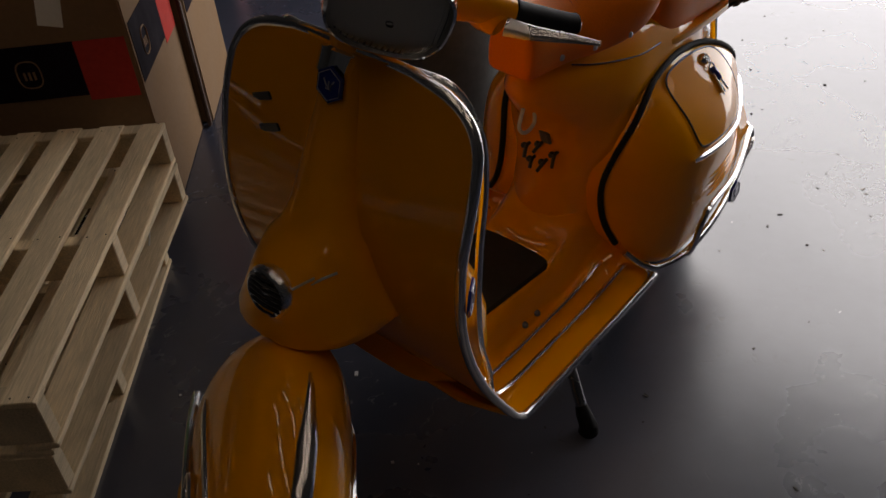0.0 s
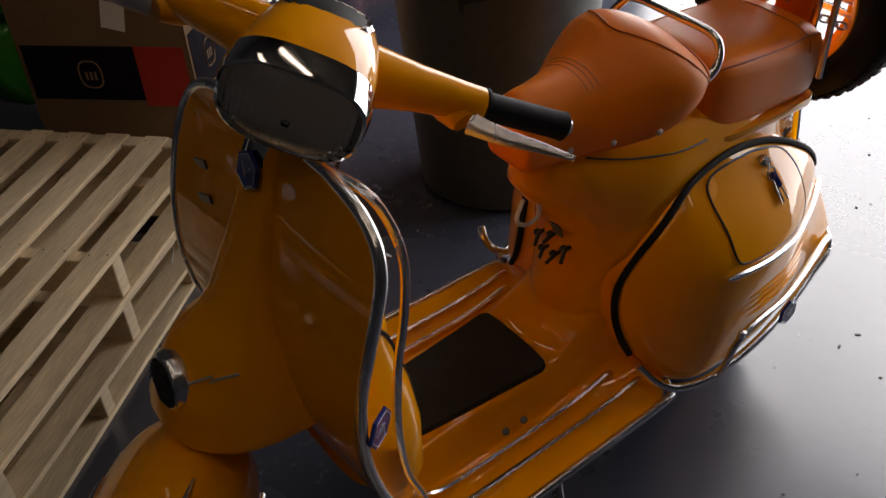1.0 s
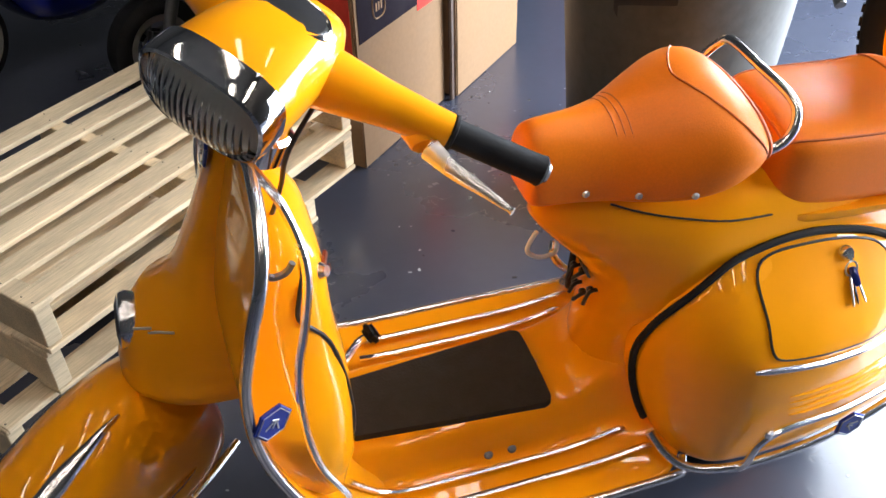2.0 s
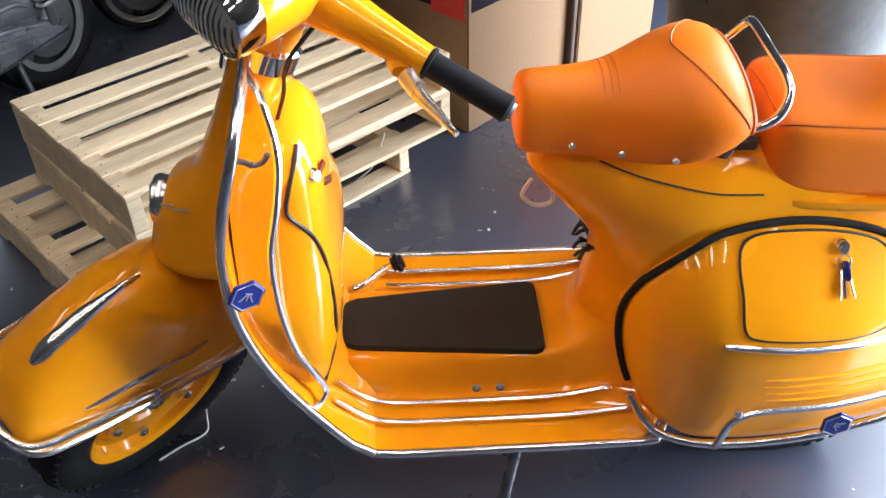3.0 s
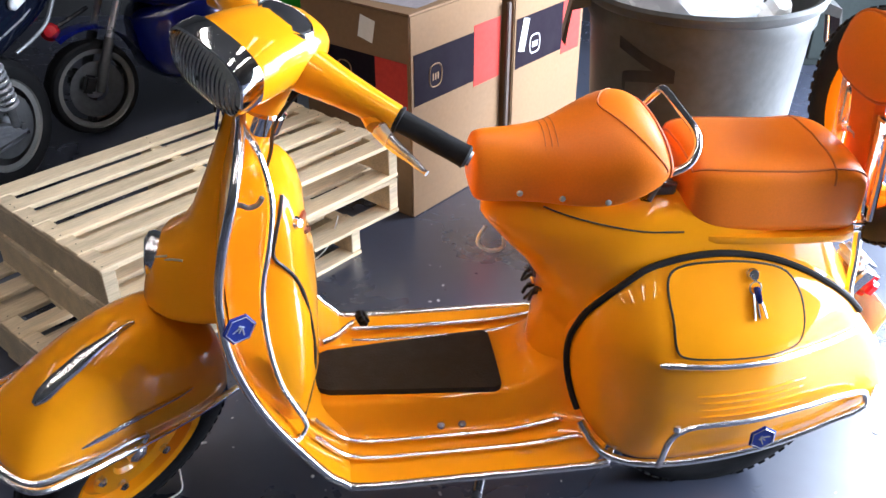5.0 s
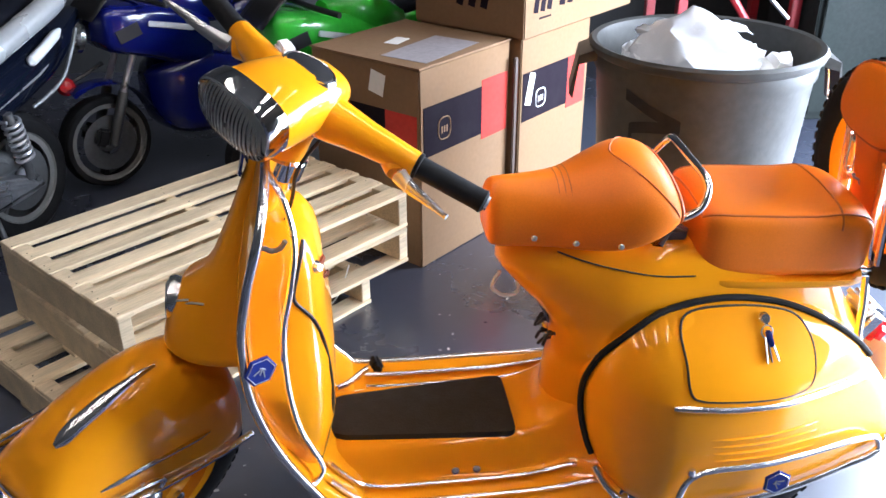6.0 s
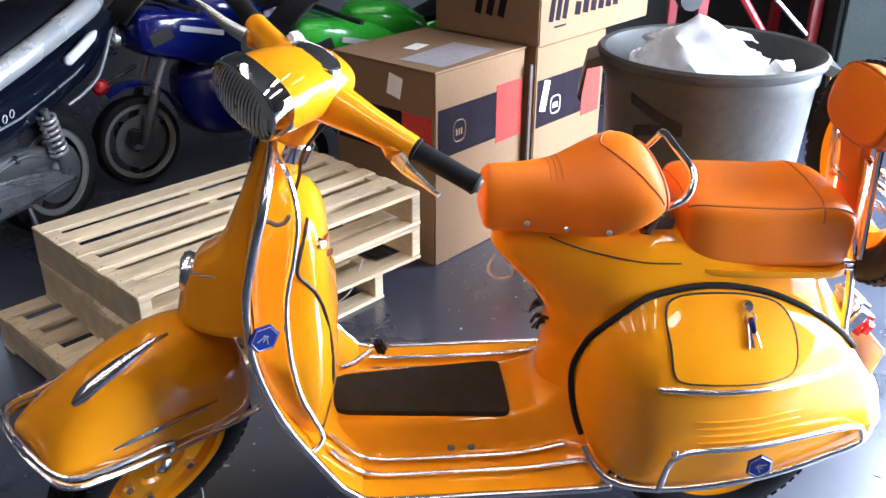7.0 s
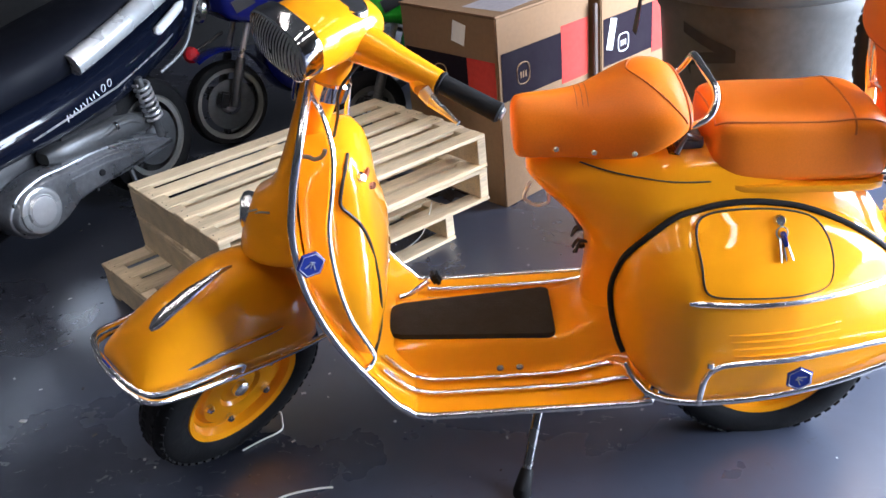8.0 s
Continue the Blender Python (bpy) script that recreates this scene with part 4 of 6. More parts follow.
# headset
bm = bmesh.new()
rings = []
for x, zc, hw, hh in ((-0.268, 0.981, 0.070, 0.047), (-0.250, 0.981, 0.071, 0.048), (-0.215, 0.977, 0.069, 0.048), (-0.17, 0.968, 0.064, 0.046), (-0.13, 0.960, 0.055, 0.040), (-0.105, 0.954, 0.042, 0.030), (-0.095, 0.951, 0.025, 0.018)):
    rings.append([(x, y, z) for y, z in oval(0, zc, hw, hh, 28, 2.8)])
skin(bm, rings)
headset = part("headset", bm, PAINT, scooter, "cast amber handlebar headset", at=STEERED)
bm = tube([(-0.180, 0, 0.955), (-0.195, 0, 0.905), (-0.207, 0, 0.862)], [0.055, 0.043, 0.038], 20)
part("headset_neck", bm, PAINT, headset)
part("steering_collar", lathe([(0.040, -0.022), (0.047, -0.018), (0.047, 0.012), (0.041, 0.016)], 24, Matrix.Translation((-0.208, 0, 0.856)) @ Matrix.Rotation(RAKE, 4, "Y")), BRIGHT, headset, "chrome steering collar")
for s in (-1, 1):
    root, end = Vector((-0.165, s * 0.035, 0.950)), Vector((-0.078, s * 0.302, 0.915))
    gs = root.lerp(end, 0.58)
    bar = part("handlebar_arm", tube([root, root.lerp(gs, 0.2), root.lerp(gs, 0.5), root.lerp(gs, 0.85), gs], [0.038, 0.034, 0.027, 0.022, 0.0205], 18, flat=1.0), PAINT, headset)
    piv = gs + Vector((-0.012, s * -0.022, 0.0))
    part("lever_housing", tube(spline([gs + Vector((0.004, s * -0.055, -0.006)), gs + Vector((-0.012, s * -0.03, -0.008)), gs + Vector((-0.028, s * -0.012, -0.010))], 4), [0.012, 0.017, 0.021, 0.0225, 0.0225, 0.021, 0.019, 0.017, 0.014], 12), PAINT, bar)
    dirn = (end - gs).normalized()
    L = (end - gs).length
    bm = tube([gs + dirn * (L * t) for t in (0, 0.02, 0.05, 0.06, 0.2, 0.5, 0.8, 0.93, 0.965, 1.0)], [0.017, 0.021, 0.021, 0.0172, 0.0170, 0.0172, 0.0170, 0.0175, 0.0185, 0.014], 20)
    part("grip", bm, RUBBER, bar, "ribbed black rubber grip")
    part("grip_end", tube([end - dirn * 0.001, end + dirn * 0.004], [0.012, 0.011], 14), ALLOY, bar)
    tip = Vector((-0.182, s * 0.299, 0.958))
    a = gs + Vector((-0.030, s * -0.006, -0.006))
    path = spline([a, a.lerp(tip, 0.3) + Vector((-0.003, 0, -0.001)), a.lerp(tip, 0.7) + Vector((-0.001, 0, 0)), tip], 6)
    rr = list(np.linspace(0.0135, 0.0032, len(path) - 1)) + [0.0048]
    part("brake_lever" if s > 0 else "clutch_lever", tube(path, rr, 10, flat=0.5), LEVER, bar, "polished alloy lever")
# headlamp: chrome rim, fluted glass, reflector
def lamp_ring(x, k, n=40):
    pts = []
    for j in range(n):
        a = 2 * math.pi * j / n
        c, s = math.cos(a), math.sin(a)
        y = 0.070 * math.copysign(abs(c) ** 0.66, c) * (1.0 + 0.05 * s)
        z = 0.049 * math.copysign(abs(s) ** 0.72, s) * (1.0 - 0.0 * c)
        pts.append((x - 0.016, y * k, 0.986 + z * k))
    return pts


lamp_rim = part("headlamp_rim", skin(bmesh.new(), [lamp_ring(-0.247, 0.98), lamp_ring(-0.249, 1.03), lamp_ring(-0.272, 1.05), lamp_ring(-0.285, 1.02), lamp_ring(-0.287, 0.97), lamp_ring(-0.281, 0.93), lamp_ring(-0.272, 0.93)], caps=False), BRIGHT, headset, "chrome headlamp rim")
bowl = part("reflector", skin(bmesh.new(), [lamp_ring(-0.273, 0.93), lamp_ring(-0.262, 0.8), lamp_ring(-0.250, 0.6), lamp_ring(-0.242, 0.35), lamp_ring(-0.24, 0.1)]), MIRROR, headset, "bright reflector bowl")
bm = bmesh.new()
rows = []
for x, k in ((-0.280, 0.93), (-0.2875, 0.86), (-0.294, 0.7), (-0.2985, 0.5), (-0.3005, 0.28), (-0.301, 0.06)):
    rows.append([Vector(p) for p in lamp_ring(x, k)])
rows2 = [[Vector((-0.293 + (q.x + 0.296) * 0.9, q.y * 0.985, 0.986 + (q.z - 0.986) * 0.985)) for q in r] for r in rows]
skin(bm, rows + rows2[::-1], closed=True)
part("headlamp_glass", bm, LENS, headset, "fluted headlamp glass")
# speedometer
SP = pose(-0.158, 0.0, 0.997, 0, 14, 0)
speedo = part("speedometer", skin(bmesh.new(), [[SP @ Vector((0.031 * k * math.cos(2 * math.pi * j / 28), 0.045 * k * math.sin(2 * math.pi * j / 28), h)) for j in range(28)] for k, h in ((1.05, -0.012), (1.08, 0.006), (1.0, 0.011), (0.9, 0.008))]), CHROME, headset, "chrome-ringed speedometer")
part("speedometer_face", skin(bmesh.new(), [[SP @ Vector((0.031 * k * math.cos(2 * math.pi * j / 28), 0.045 * k * math.sin(2 * math.pi * j / 28), h)) for j in range(28)] for k, h in ((0.9, 0.0085), (0.88, 0.0115), (0.3, 0.014))]), BLACKP, speedo)
part("switch_box", block((0.026, 0.03, 0.022), pose(-0.120, 0.085, 0.968, 0, 0, -20), 0.006, seg=3), WHITEP, headset)
part("clutch_cable", tube(spline([STEERED @ Vector((-0.13, -0.05, 0.93)), (-0.175, -0.048, 0.87), (-0.190, -0.040, 0.81), (-0.208, -0.034, 0.755)], 6), 0.003, 7), BLACKP, scooter)

# ---- rack, spare wheel and backrest on the tail ----
SPX = 0.885
spare = wheel("spare_wheel", (0, 0, 0), scooter, Matrix.Translation((SPX, 0.046, 0.752)) @ Matrix.Rotation(radians(-90), 4, "Z") @ Matrix.Rotation(radians(4), 4, "X"), "amber spare wheel with a black tyre", disc=False)
for s in (-1, 1):
    stay = [(0.900, s * 0.085, 0.375), (0.860, s * 0.086, 0.43), (0.838, s * 0.080, 0.475), (0.836, s * 0.066, 0.54), (0.826, s * 0.054, 0.62), (0.812, s * 0.052, 0.70), (0.803, s * 0.052, 0.786), (0.797, s * 0.05, 0.83)]
    stay = [(x, y + 0.010, z) for x, y, z in stay]
    part("rack_stay", tube(spline(stay, 5), 0.0075, 9), CHROME, scooter, "chrome rack stay")
part("rack_crossbar", tube([(0.797, -0.062, 0.825), (0.797, 0.062, 0.825)], 0.007, 9), CHROME, scooter)
for z in (0.628, 0.640):
    part("rack_rail", tube(spline([(0.70, -0.070, z + 0.010), (0.78, -0.070, z - 0.004), (0.824, -0.058, z - 0.014), (0.835, 0.012, z - 0.014), (0.824, 0.080, z - 0.014), (0.78, 0.092, z - 0.004), (0.70, 0.092, z + 0.010)], 5), 0.005, 8), CHROME, scooter)
for z in (0.745, 0.768):
    part("spare_rod", tube([(0.872, -0.075, z), (0.872, 0.165, z)], 0.007, 9), CHROME, spare.parent, "chrome rod through the spare wheel")
part("clamp_rod", tube([(0.79, 0.046, 0.757), (0.90, 0.046, 0.757)], 0.008, 9), CHROME, scooter)
KN = pose(0.845, 0.046, 0.757, 0, 90, 0)
part("clamp_knob", skin(bmesh.new(), [[KN @ Vector(((r + 0.004 * math.cos(6 * a)) * math.cos(a), (r + 0.004 * math.cos(6 * a)) * math.sin(a), h)) for a in np.linspace(0, 2 * math.pi, 36, endpoint=False)] for r, h in ((0.018, -0.012), (0.024, -0.008), (0.024, 0.008), (0.018, 0.012))]), BLACKP, scooter, "black star-shaped clamp knob")
chain = bmesh.new()
for k in range(16):
    t = k / 15
    c = Vector((0.80 + 0.110 * t, 0.02 - 0.195 * t, 0.765 - 0.02 * math.sin(math.pi * t) - 0.03 * t))
    r = pose(0, 0, 0, 90 * (k % 2), 20, -42)
    tube([c + r @ Vector((0.011 * math.cos(a), 0.0062 * math.sin(a), 0)) for a in np.linspace(0, 2 * math.pi, 12, endpoint=False)], 0.0024, 6, True, chain)
part("rack_chain", chain, ALLOY, scooter, "steel link chain")
# backrest
BR = pose(0.804, 0.010, 0.906, 0, 10, 0)
rings = []
for x, k in ((-0.028, 0.80), (-0.024, 0.93), (-0.012, 1.0), (0.012, 1.0), (0.024, 0.94), (0.030, 0.84)):
    rings.append([BR @ Vector((x, y, z)) for y, z in oval(0, 0, 0.098 * k, 0.063 * k, 28, 2.8)])
rest = part("backrest", skin(bmesh.new(), rings), LEATHER, scooter, "padded orange leather backrest")
for x in (-0.018, 0.020):
    part("backrest_piping", tube([BR @ Vector((x, y, z)) for y, z in oval(0, 0, 0.096, 0.0615, 28, 2.8)], 0.003, 6, True), PIPING, rest)
bm = bmesh.new()
rings = []
for z, w in ((0.655, 0.050), (0.70, 0.040), (0.76, 0.034), (0.82, 0.034), (0.86, 0.04)):
    x = 0.832 - 0.22 * (z - 0.655)
    rings.append([(x - 0.010, -w, z), (x + 0.010, -w, z), (x + 0.010, w, z), (x - 0.010, w, z)])
skin(bm, rings)
part("backrest_strut", bm, LEATHER, rest, "leather-covered backrest upright")
for s in (-1, 1):
    part("backrest_rod", tube([(0.790, s * 0.075, 0.86), (0.806, s * 0.075, 0.74), (0.815, s * 0.08, 0.645)], 0.0065, 8), CHROME, rest)

# tail lamp
tail = part("tail_lamp", block((0.05, 0.085, 0.085), pose(0.882, 0.005, 0.462, 0, 34, 0), 0.014, seg=3), CHROME, scooter, "chrome tail lamp housing")
part("red_lens", block((0.04, 0.078, 0.050), pose(0.918, 0.005, 0.440, 0, 28, 0), 0.014, seg=3), REDL, tail, "red tail lens")
part("white_lens", block((0.034, 0.074, 0.030), pose(0.878, 0.005, 0.498, 0, 40, 0), 0.010, seg=3), WHITEP, tail)
part("plate_holder", block((0.006, 0.16, 0.11), pose(0.926, 0.005, 0.365, 0, 14, 0), 0.004), WHITEP, scooter, "white plate holder", False)

# centre stand and the underside
foot = ROOT.inverted() @ Vector((0.117, -0.205, 0.0))
knee = Vector((0.165, -0.120, 0.225))
leg = part("stand_leg", tube([knee, knee.lerp(foot, 0.5), knee.lerp(foot, 0.9)], [0.012, 0.010, 0.011], 10), GREYTRIM, scooter, "grey steel side stand")
part("stand_foot", tube([knee.lerp(foot, 0.78), knee.lerp(foot, 0.84), foot + Vector((0, 0, 0.012)), foot + Vector((0, 0, 0.001))], [0.012, 0.015, 0.018, 0.020], 12), RUBBER, leg)
part("stand_bracket", block((0.06, 0.05, 0.03), pose(0.165, -0.115, 0.228), 0.006), BLACKP, scooter)
part("engine_case", block((0.34, 0.16, 0.15), pose(0.53, 0.10, 0.225), 0.03, seg=3), STEELD, scooter)
part("swing_arm", block((0.10, 0.10, 0.06), pose(0.40, 0.0, 0.22), 0.015), STEELD, scooter)
part("brake_arm", tube([(0.36, -0.10, 0.225), (0.39, -0.15, 0.205), (0.41, -0.155, 0.185)], 0.009, 8), BLACKP, scooter)
part("kick_starter", tube(spline([(0.42, 0.19, 0.255), (0.36, 0.225, 0.265), (0.325, 0.230, 0.305), (0.330, 0.250, 0.325)], 5), 0.008, 9), CHROME, scooter)

# keys hanging in the toolbox lock
keys = thing("key_ring", "keys with a dark blue fob hanging in the lock", "keys", ROOT)
k0 = on_cowl(-1, 0.588, 0.588, 0.012)
part("ring", tube([k0 + Vector((0.010 * math.cos(a), -0.004 - 0.005 * (1 - math.sin(a)), -0.010 + 0.010 * math.sin(a))) for a in np.linspace(0, 2 * math.pi, 16, endpoint=False)], 0.0014, 6, True), ALLOY, keys)
part("lock_key", block((0.012, 0.013, 0.003), Matrix.Translation(on_cowl(-1, 0.588, 0.592, 0.014)) @ pose(0, 0, 0, 50, 0, 0), 0.003), CHROME, keys)


def hung(x0, z0, x1, z1, w, t, off, mat, label=""):
    """A flat piece lying against the cowl from one point down to another."""
    p, q = on_cowl(-1, x0, z0, off), on_cowl(-1, x1, z1, off)
    part("fob" if label else "key", tube([p, p.lerp(q, 0.1), p.lerp(q, 0.5), p.lerp(q, 0.9), q], [w * 0.5, w, w, w * 0.9, w * 0.4], 8, flat=t), mat, keys, label)


hung(0.589, 0.580, 0.592, 0.560, 0.006, 0.6, 0.010, BLUEB, "dark blue key fob")
hung(0.583, 0.572, 0.580, 0.540, 0.0035, 0.5, 0.009, ALLOY)
hung(0.593, 0.570, 0.602, 0.541, 0.0035, 0.5, 0.010, ALLOY)
hung(0.588, 0.562, 0.590, 0.540, 0.003, 0.5, 0.007, BLACKP)


# ---- pallets ----
BDIR = radians(43.1)


def pallet(m, n=6, length=0.937, width=0.577, height=0.113, broken=-1):
    ob = thing("wooden_pallet", "pale pine wooden pallet in a stack on the floor", "pallet", m, "stacked pallets")
    rng = random.Random(int(m.translation.x * 1000))
    bw = 0.063
    for k in range(n):
        y = (width - bw) * k / (n - 1) + bw / 2
        part("deck_board", block((length * (1 + rng.uniform(-0.008, 0.004)), bw * rng.uniform(0.93, 1.04), 0.013), pose(length / 2 + rng.uniform(-0.004, 0.004), y, height - 0.0065, rng.uniform(-0.4, 0.4), 0, rng.uniform(-0.35, 0.35)), 0.002, seg=1), PINE, ob, "", False)
    for k in range(3):
        y = (width - bw) * k / 2 + bw / 2
        part("bottom_board", block((length, bw, 0.012), pose(length / 2, y, 0.0065, 0, 0, rng.uniform(-0.4, 0.4)), 0.002, seg=1), PINE, ob, "", False)
    for x in (0.018, length / 2, length - 0.018):
        part("stringer", block((0.034, width - 0.006, height - 0.0265), pose(x, width / 2, height / 2, 0, 0, rng.uniform(-0.3, 0.3)), 0.002, seg=1), PINE, ob, "", False)
    for x in (0.024, length - 0.024):
        part("end_board", block((0.044, width - 0.004, 0.012), pose(x, width / 2, height - 0.0085, 0, 0, rng.uniform(-0.2, 0.2)), 0.002, seg=1), PINE, ob, "", False)
    bm = bmesh.new()
    for k in range(n):
        y = (width - bw) * k / (n - 1) + bw / 2
        for x in (0.018, length / 2, length - 0.018):
            for s in (-1, 1):
                lathe([(0.0005, 0.0010), (0.0018, 0.0008), (0.0021, -0.002)], 8, pose(x + rng.uniform(-0.010, 0.010), y + s * rng.uniform(0.010, 0.024), height), bm)
    tagged(part("nail_heads", bm, DARKSP, ob, "", False), kind="stuff")
    return ob


near = Vector((-0.624, 0.364, 0))
for i, (du, dv, turn, z) in enumerate(((-0.12, 0.03, 1.2, 0.0), (-0.005, 0.012, -0.8, 0.1135), (0.0, 0.0, 0.0, 0.227))):
    pallet(Matrix.Translation(near + Vector((0, 0, z))) @ Matrix.Rotation(BDIR + radians(turn), 4, "Z") @ pose(du, dv, 0))

# ---- cartons ----
KDIR = radians(46)


def carton(m, size, label, marks=(), flap=True):
    """A closed carton; its origin is the near bottom corner, x along one face, y along the other."""
    sx, sy, sz = size
    ob = thing("cardboard_carton", label, "box", m, "cartons")
    part("body", block((sx, sy, sz), pose(sx / 2, sy / 2, sz / 2), 0.004), CARD, ob, "", False)
    if flap:
        for s in (0, 1):
            part("top_flap", block((sx + 0.004, sy / 2 - 0.0015, 0.004), pose(sx / 2, sy * (0.25 + 0.5 * s), sz + 0.0024, (0.5 if s else -0.4), 0, 0), 0.0008, seg=1), CARD, ob, "", False)
        part("flap_edge", block((sx + 0.006, 0.0022, 0.0046), pose(sx / 2, -0.0014, sz + 0.0022), 0), CARDED, ob, "", False)
        part("flap_edge", block((0.0022, sy + 0.006, 0.0046), pose(-0.0014, sy / 2, sz + 0.0022), 0), CARDED, ob, "", False)
    for name, face, u0, u1, z0, z1, mat in marks:
        w, h = u1 - u0, z1 - z0
        if face == "x":
            bmk = block((w, 0.0014, h), pose((u0 + u1) / 2, -0.0009, (z0 + z1) / 2), 0)
        elif face == "y":
            bmk = block((0.0014, w, h), pose(-0.0009, (u0 + u1) / 2, (z0 + z1) / 2), 0)
        else:
            bmk = block((w, h, 0.0014), pose((u0 + u1) / 2, (z0 + z1) / 2, sz + 0.0056), 0)
        part(name, bmk, mat, ob, "", False)
    return ob


K1 = pose(0.108, 1.157, 0) @ Matrix.Rotation(KDIR, 4, "Z")
C1 = carton(K1, (0.462, 0.454, 0.655), "brown cardboard carton with dark and red printed bands", [
    ("dark_band", "x", 0.015, 0.310, 0.375, 0.535, INKD), ("red_band", "x", 0.310, 0.452, 0.355, 0.555, INKR),
    ("dark_band", "y", 0.14, 0.44, 0.365, 0.510, INKD), ("red_band", "y", 0.012, 0.14, 0.35, 0.51, INKR)])
for face, u, z in (("x", 0.115, 0.45), ("y", 0.27, 0.435)):
    m = pose(u, -0.002, z, 90, 0, 0) if face == "x" else pose(-0.002, u, z, 90, 0, -90)
    bm = bmesh.new()
    tube([m @ Vector((0.030 * math.copysign(abs(math.cos(a)) ** 0.7, math.cos(a)), 0.036 * math.copysign(abs(math.sin(a)) ** 0.7, math.sin(a)), 0.0004)) for a in np.linspace(0, 2 * math.pi, 20, endpoint=False)], 0.0022, 5, True, bm)
    for dx in (-0.012, 0.0, 0.012):
        block((0.006, 0.022, 0.0008), m @ pose(dx, -0.004, 0.0004), 0, bm)
    part("printed_mark", bm, CARDED, C1, "plain faded printed mark", False)
part("torn_label", block((0.0012, 0.06, 0.07), pose(-0.0012, 0.17, 0.588, 12, 0, 0), 0), PAPER, C1, "torn white paper label", False)
part("shipping_label", block((0.085, 0.05, 0.0012), pose(0.21, 0.27, 0.6608, 0, 0, 12), 0), PAPER, C1, "white shipping label", False)
part("smudge", block((0.30, 0.17, 0.0008), pose(0.20, 0.12, 0.6604, 0, 0, 5), 0), material("grey_scuff", (0.27, 0.24, 0.25), 0.7, vary=0.2), C1, "grey scuffed patch", False)

K2 = pose(0.470, 1.490, 0) @ Matrix.Rotation(KDIR, 4, "Z")
C2 = carton(K2, (0.44, 0.44, 0.655), "brown cardboard carton with a dark printed band behind the can", [("dark_band", "x", 0.012, 0.30, 0.365, 0.535, INKD), ("red_band", "x", 0.30, 0.42, 0.345, 0.535, INKR)])
part("paper_tag", block((0.035, 0.0012, 0.11), pose(0.055, -0.003, 0.475, 0, 14, 0), 0), PAPER, C2, "white paper tag", False)
bm = bmesh.new()
tube([(0.125 + 0.030 * math.copysign(abs(math.cos(a)) ** 0.6, math.cos(a)), -0.002, 0.43 + 0.032 * math.copysign(abs(math.sin(a)) ** 0.6, math.sin(a))) for a in np.linspace(0, 2 * math.pi, 20, endpoint=False)], 0.0022, 5, True, bm)
for u in (0.113, 0.125, 0.137):
    block((0.005, 0.001, 0.020), pose(u, -0.002, 0.428), 0, bm)
part("printed_mark", bm, PAPER, C2, "plain pale printed mark", False)

K3 = pose(0.468, 1.452, 0.662) @ Matrix.Rotation(KDIR, 4, "Z")
C3 = carton(K3, (0.72, 0.46, 0.40), "large brown carton with bold black printed shapes", [], True)
bm = bmesh.new()
for u in (0.075, 0.115, 0.155):
    block((0.026, 0.0012, 0.15), pose(u, -0.001, 0.15, 0, 10, 0), 0, bm)
for k in range(6):
    block((0.034, 0.0012, 0.045), pose(0.225 + 0.05 * k, -0.001, 0.10, 0, 8, 0), 0, bm)
block((0.07, 0.0012, 0.006), pose(0.12, -0.001, 0.055), 0, bm)
part("bold_mark", bm, INKD, C3, "plain black brand shapes", False)
bm = bmesh.new()
for u in (0.15, 0.20, 0.25):
    block((0.0012, 0.028, 0.14), pose(-0.001, u, 0.15, 12, 0, 0), 0, bm)
part("bold_mark", bm, INKD, C3, "plain black brand shapes", False)
post = part("upright_strap", block((0.020, 0.012, 0.60), pose(0.448, 1.478, 0.3, 0, 0, 46), 0.003), STRIP, None, "", False)
tagged(post, "dark brown edge strip standing between two cartons", "strip")

# ---- rubbish can ----
CANX, CANY, CANZ, CANR = 0.845, 0.87, 0.80, 0.30
can = thing("rubbish_can", "big scuffed grey plastic rubbish can with black marker scrawl", "rubbish can", pose(CANX, CANY, 0))
prof = [(0.0005, 0.004), (0.21, 0.004), (0.226, 0.015), (0.244, 0.25), (0.264, 0.50), (0.279, 0.72), (0.287, 0.732), (0.289, 0.768), (CANR, 0.776), (CANR + 0.005, 0.792), (CANR - 0.003, CANZ), (0.284, 0.796), (0.277, 0.77), (0.258, 0.48), (0.230, 0.06), (0.0005, 0.05)]
body = part("can_body", lathe(prof, 56), CANP, can)
for a in (168, -12):
    m = Matrix.Rotation(radians(a), 4, "Z")
    bm = skin(bmesh.new(), [[m @ Vector(q) for q in ring] for ring in ([(0.283, -0.075, 0.785), (0.283, 0.075, 0.785), (0.283, 0.075, 0.755), (0.283, -0.075, 0.755)], [(0.330, -0.070, 0.765), (0.330, 0.070, 0.765), (0.328, 0.070, 0.742), (0.328, -0.070, 0.742)], [(0.350, -0.06, 0.66), (0.350, 0.06, 0.66), (0.340, 0.06, 0.645), (0.340, -0.06, 0.645)])])
    part("can_handle", bm, CANP, can, "moulded grey handle", False)

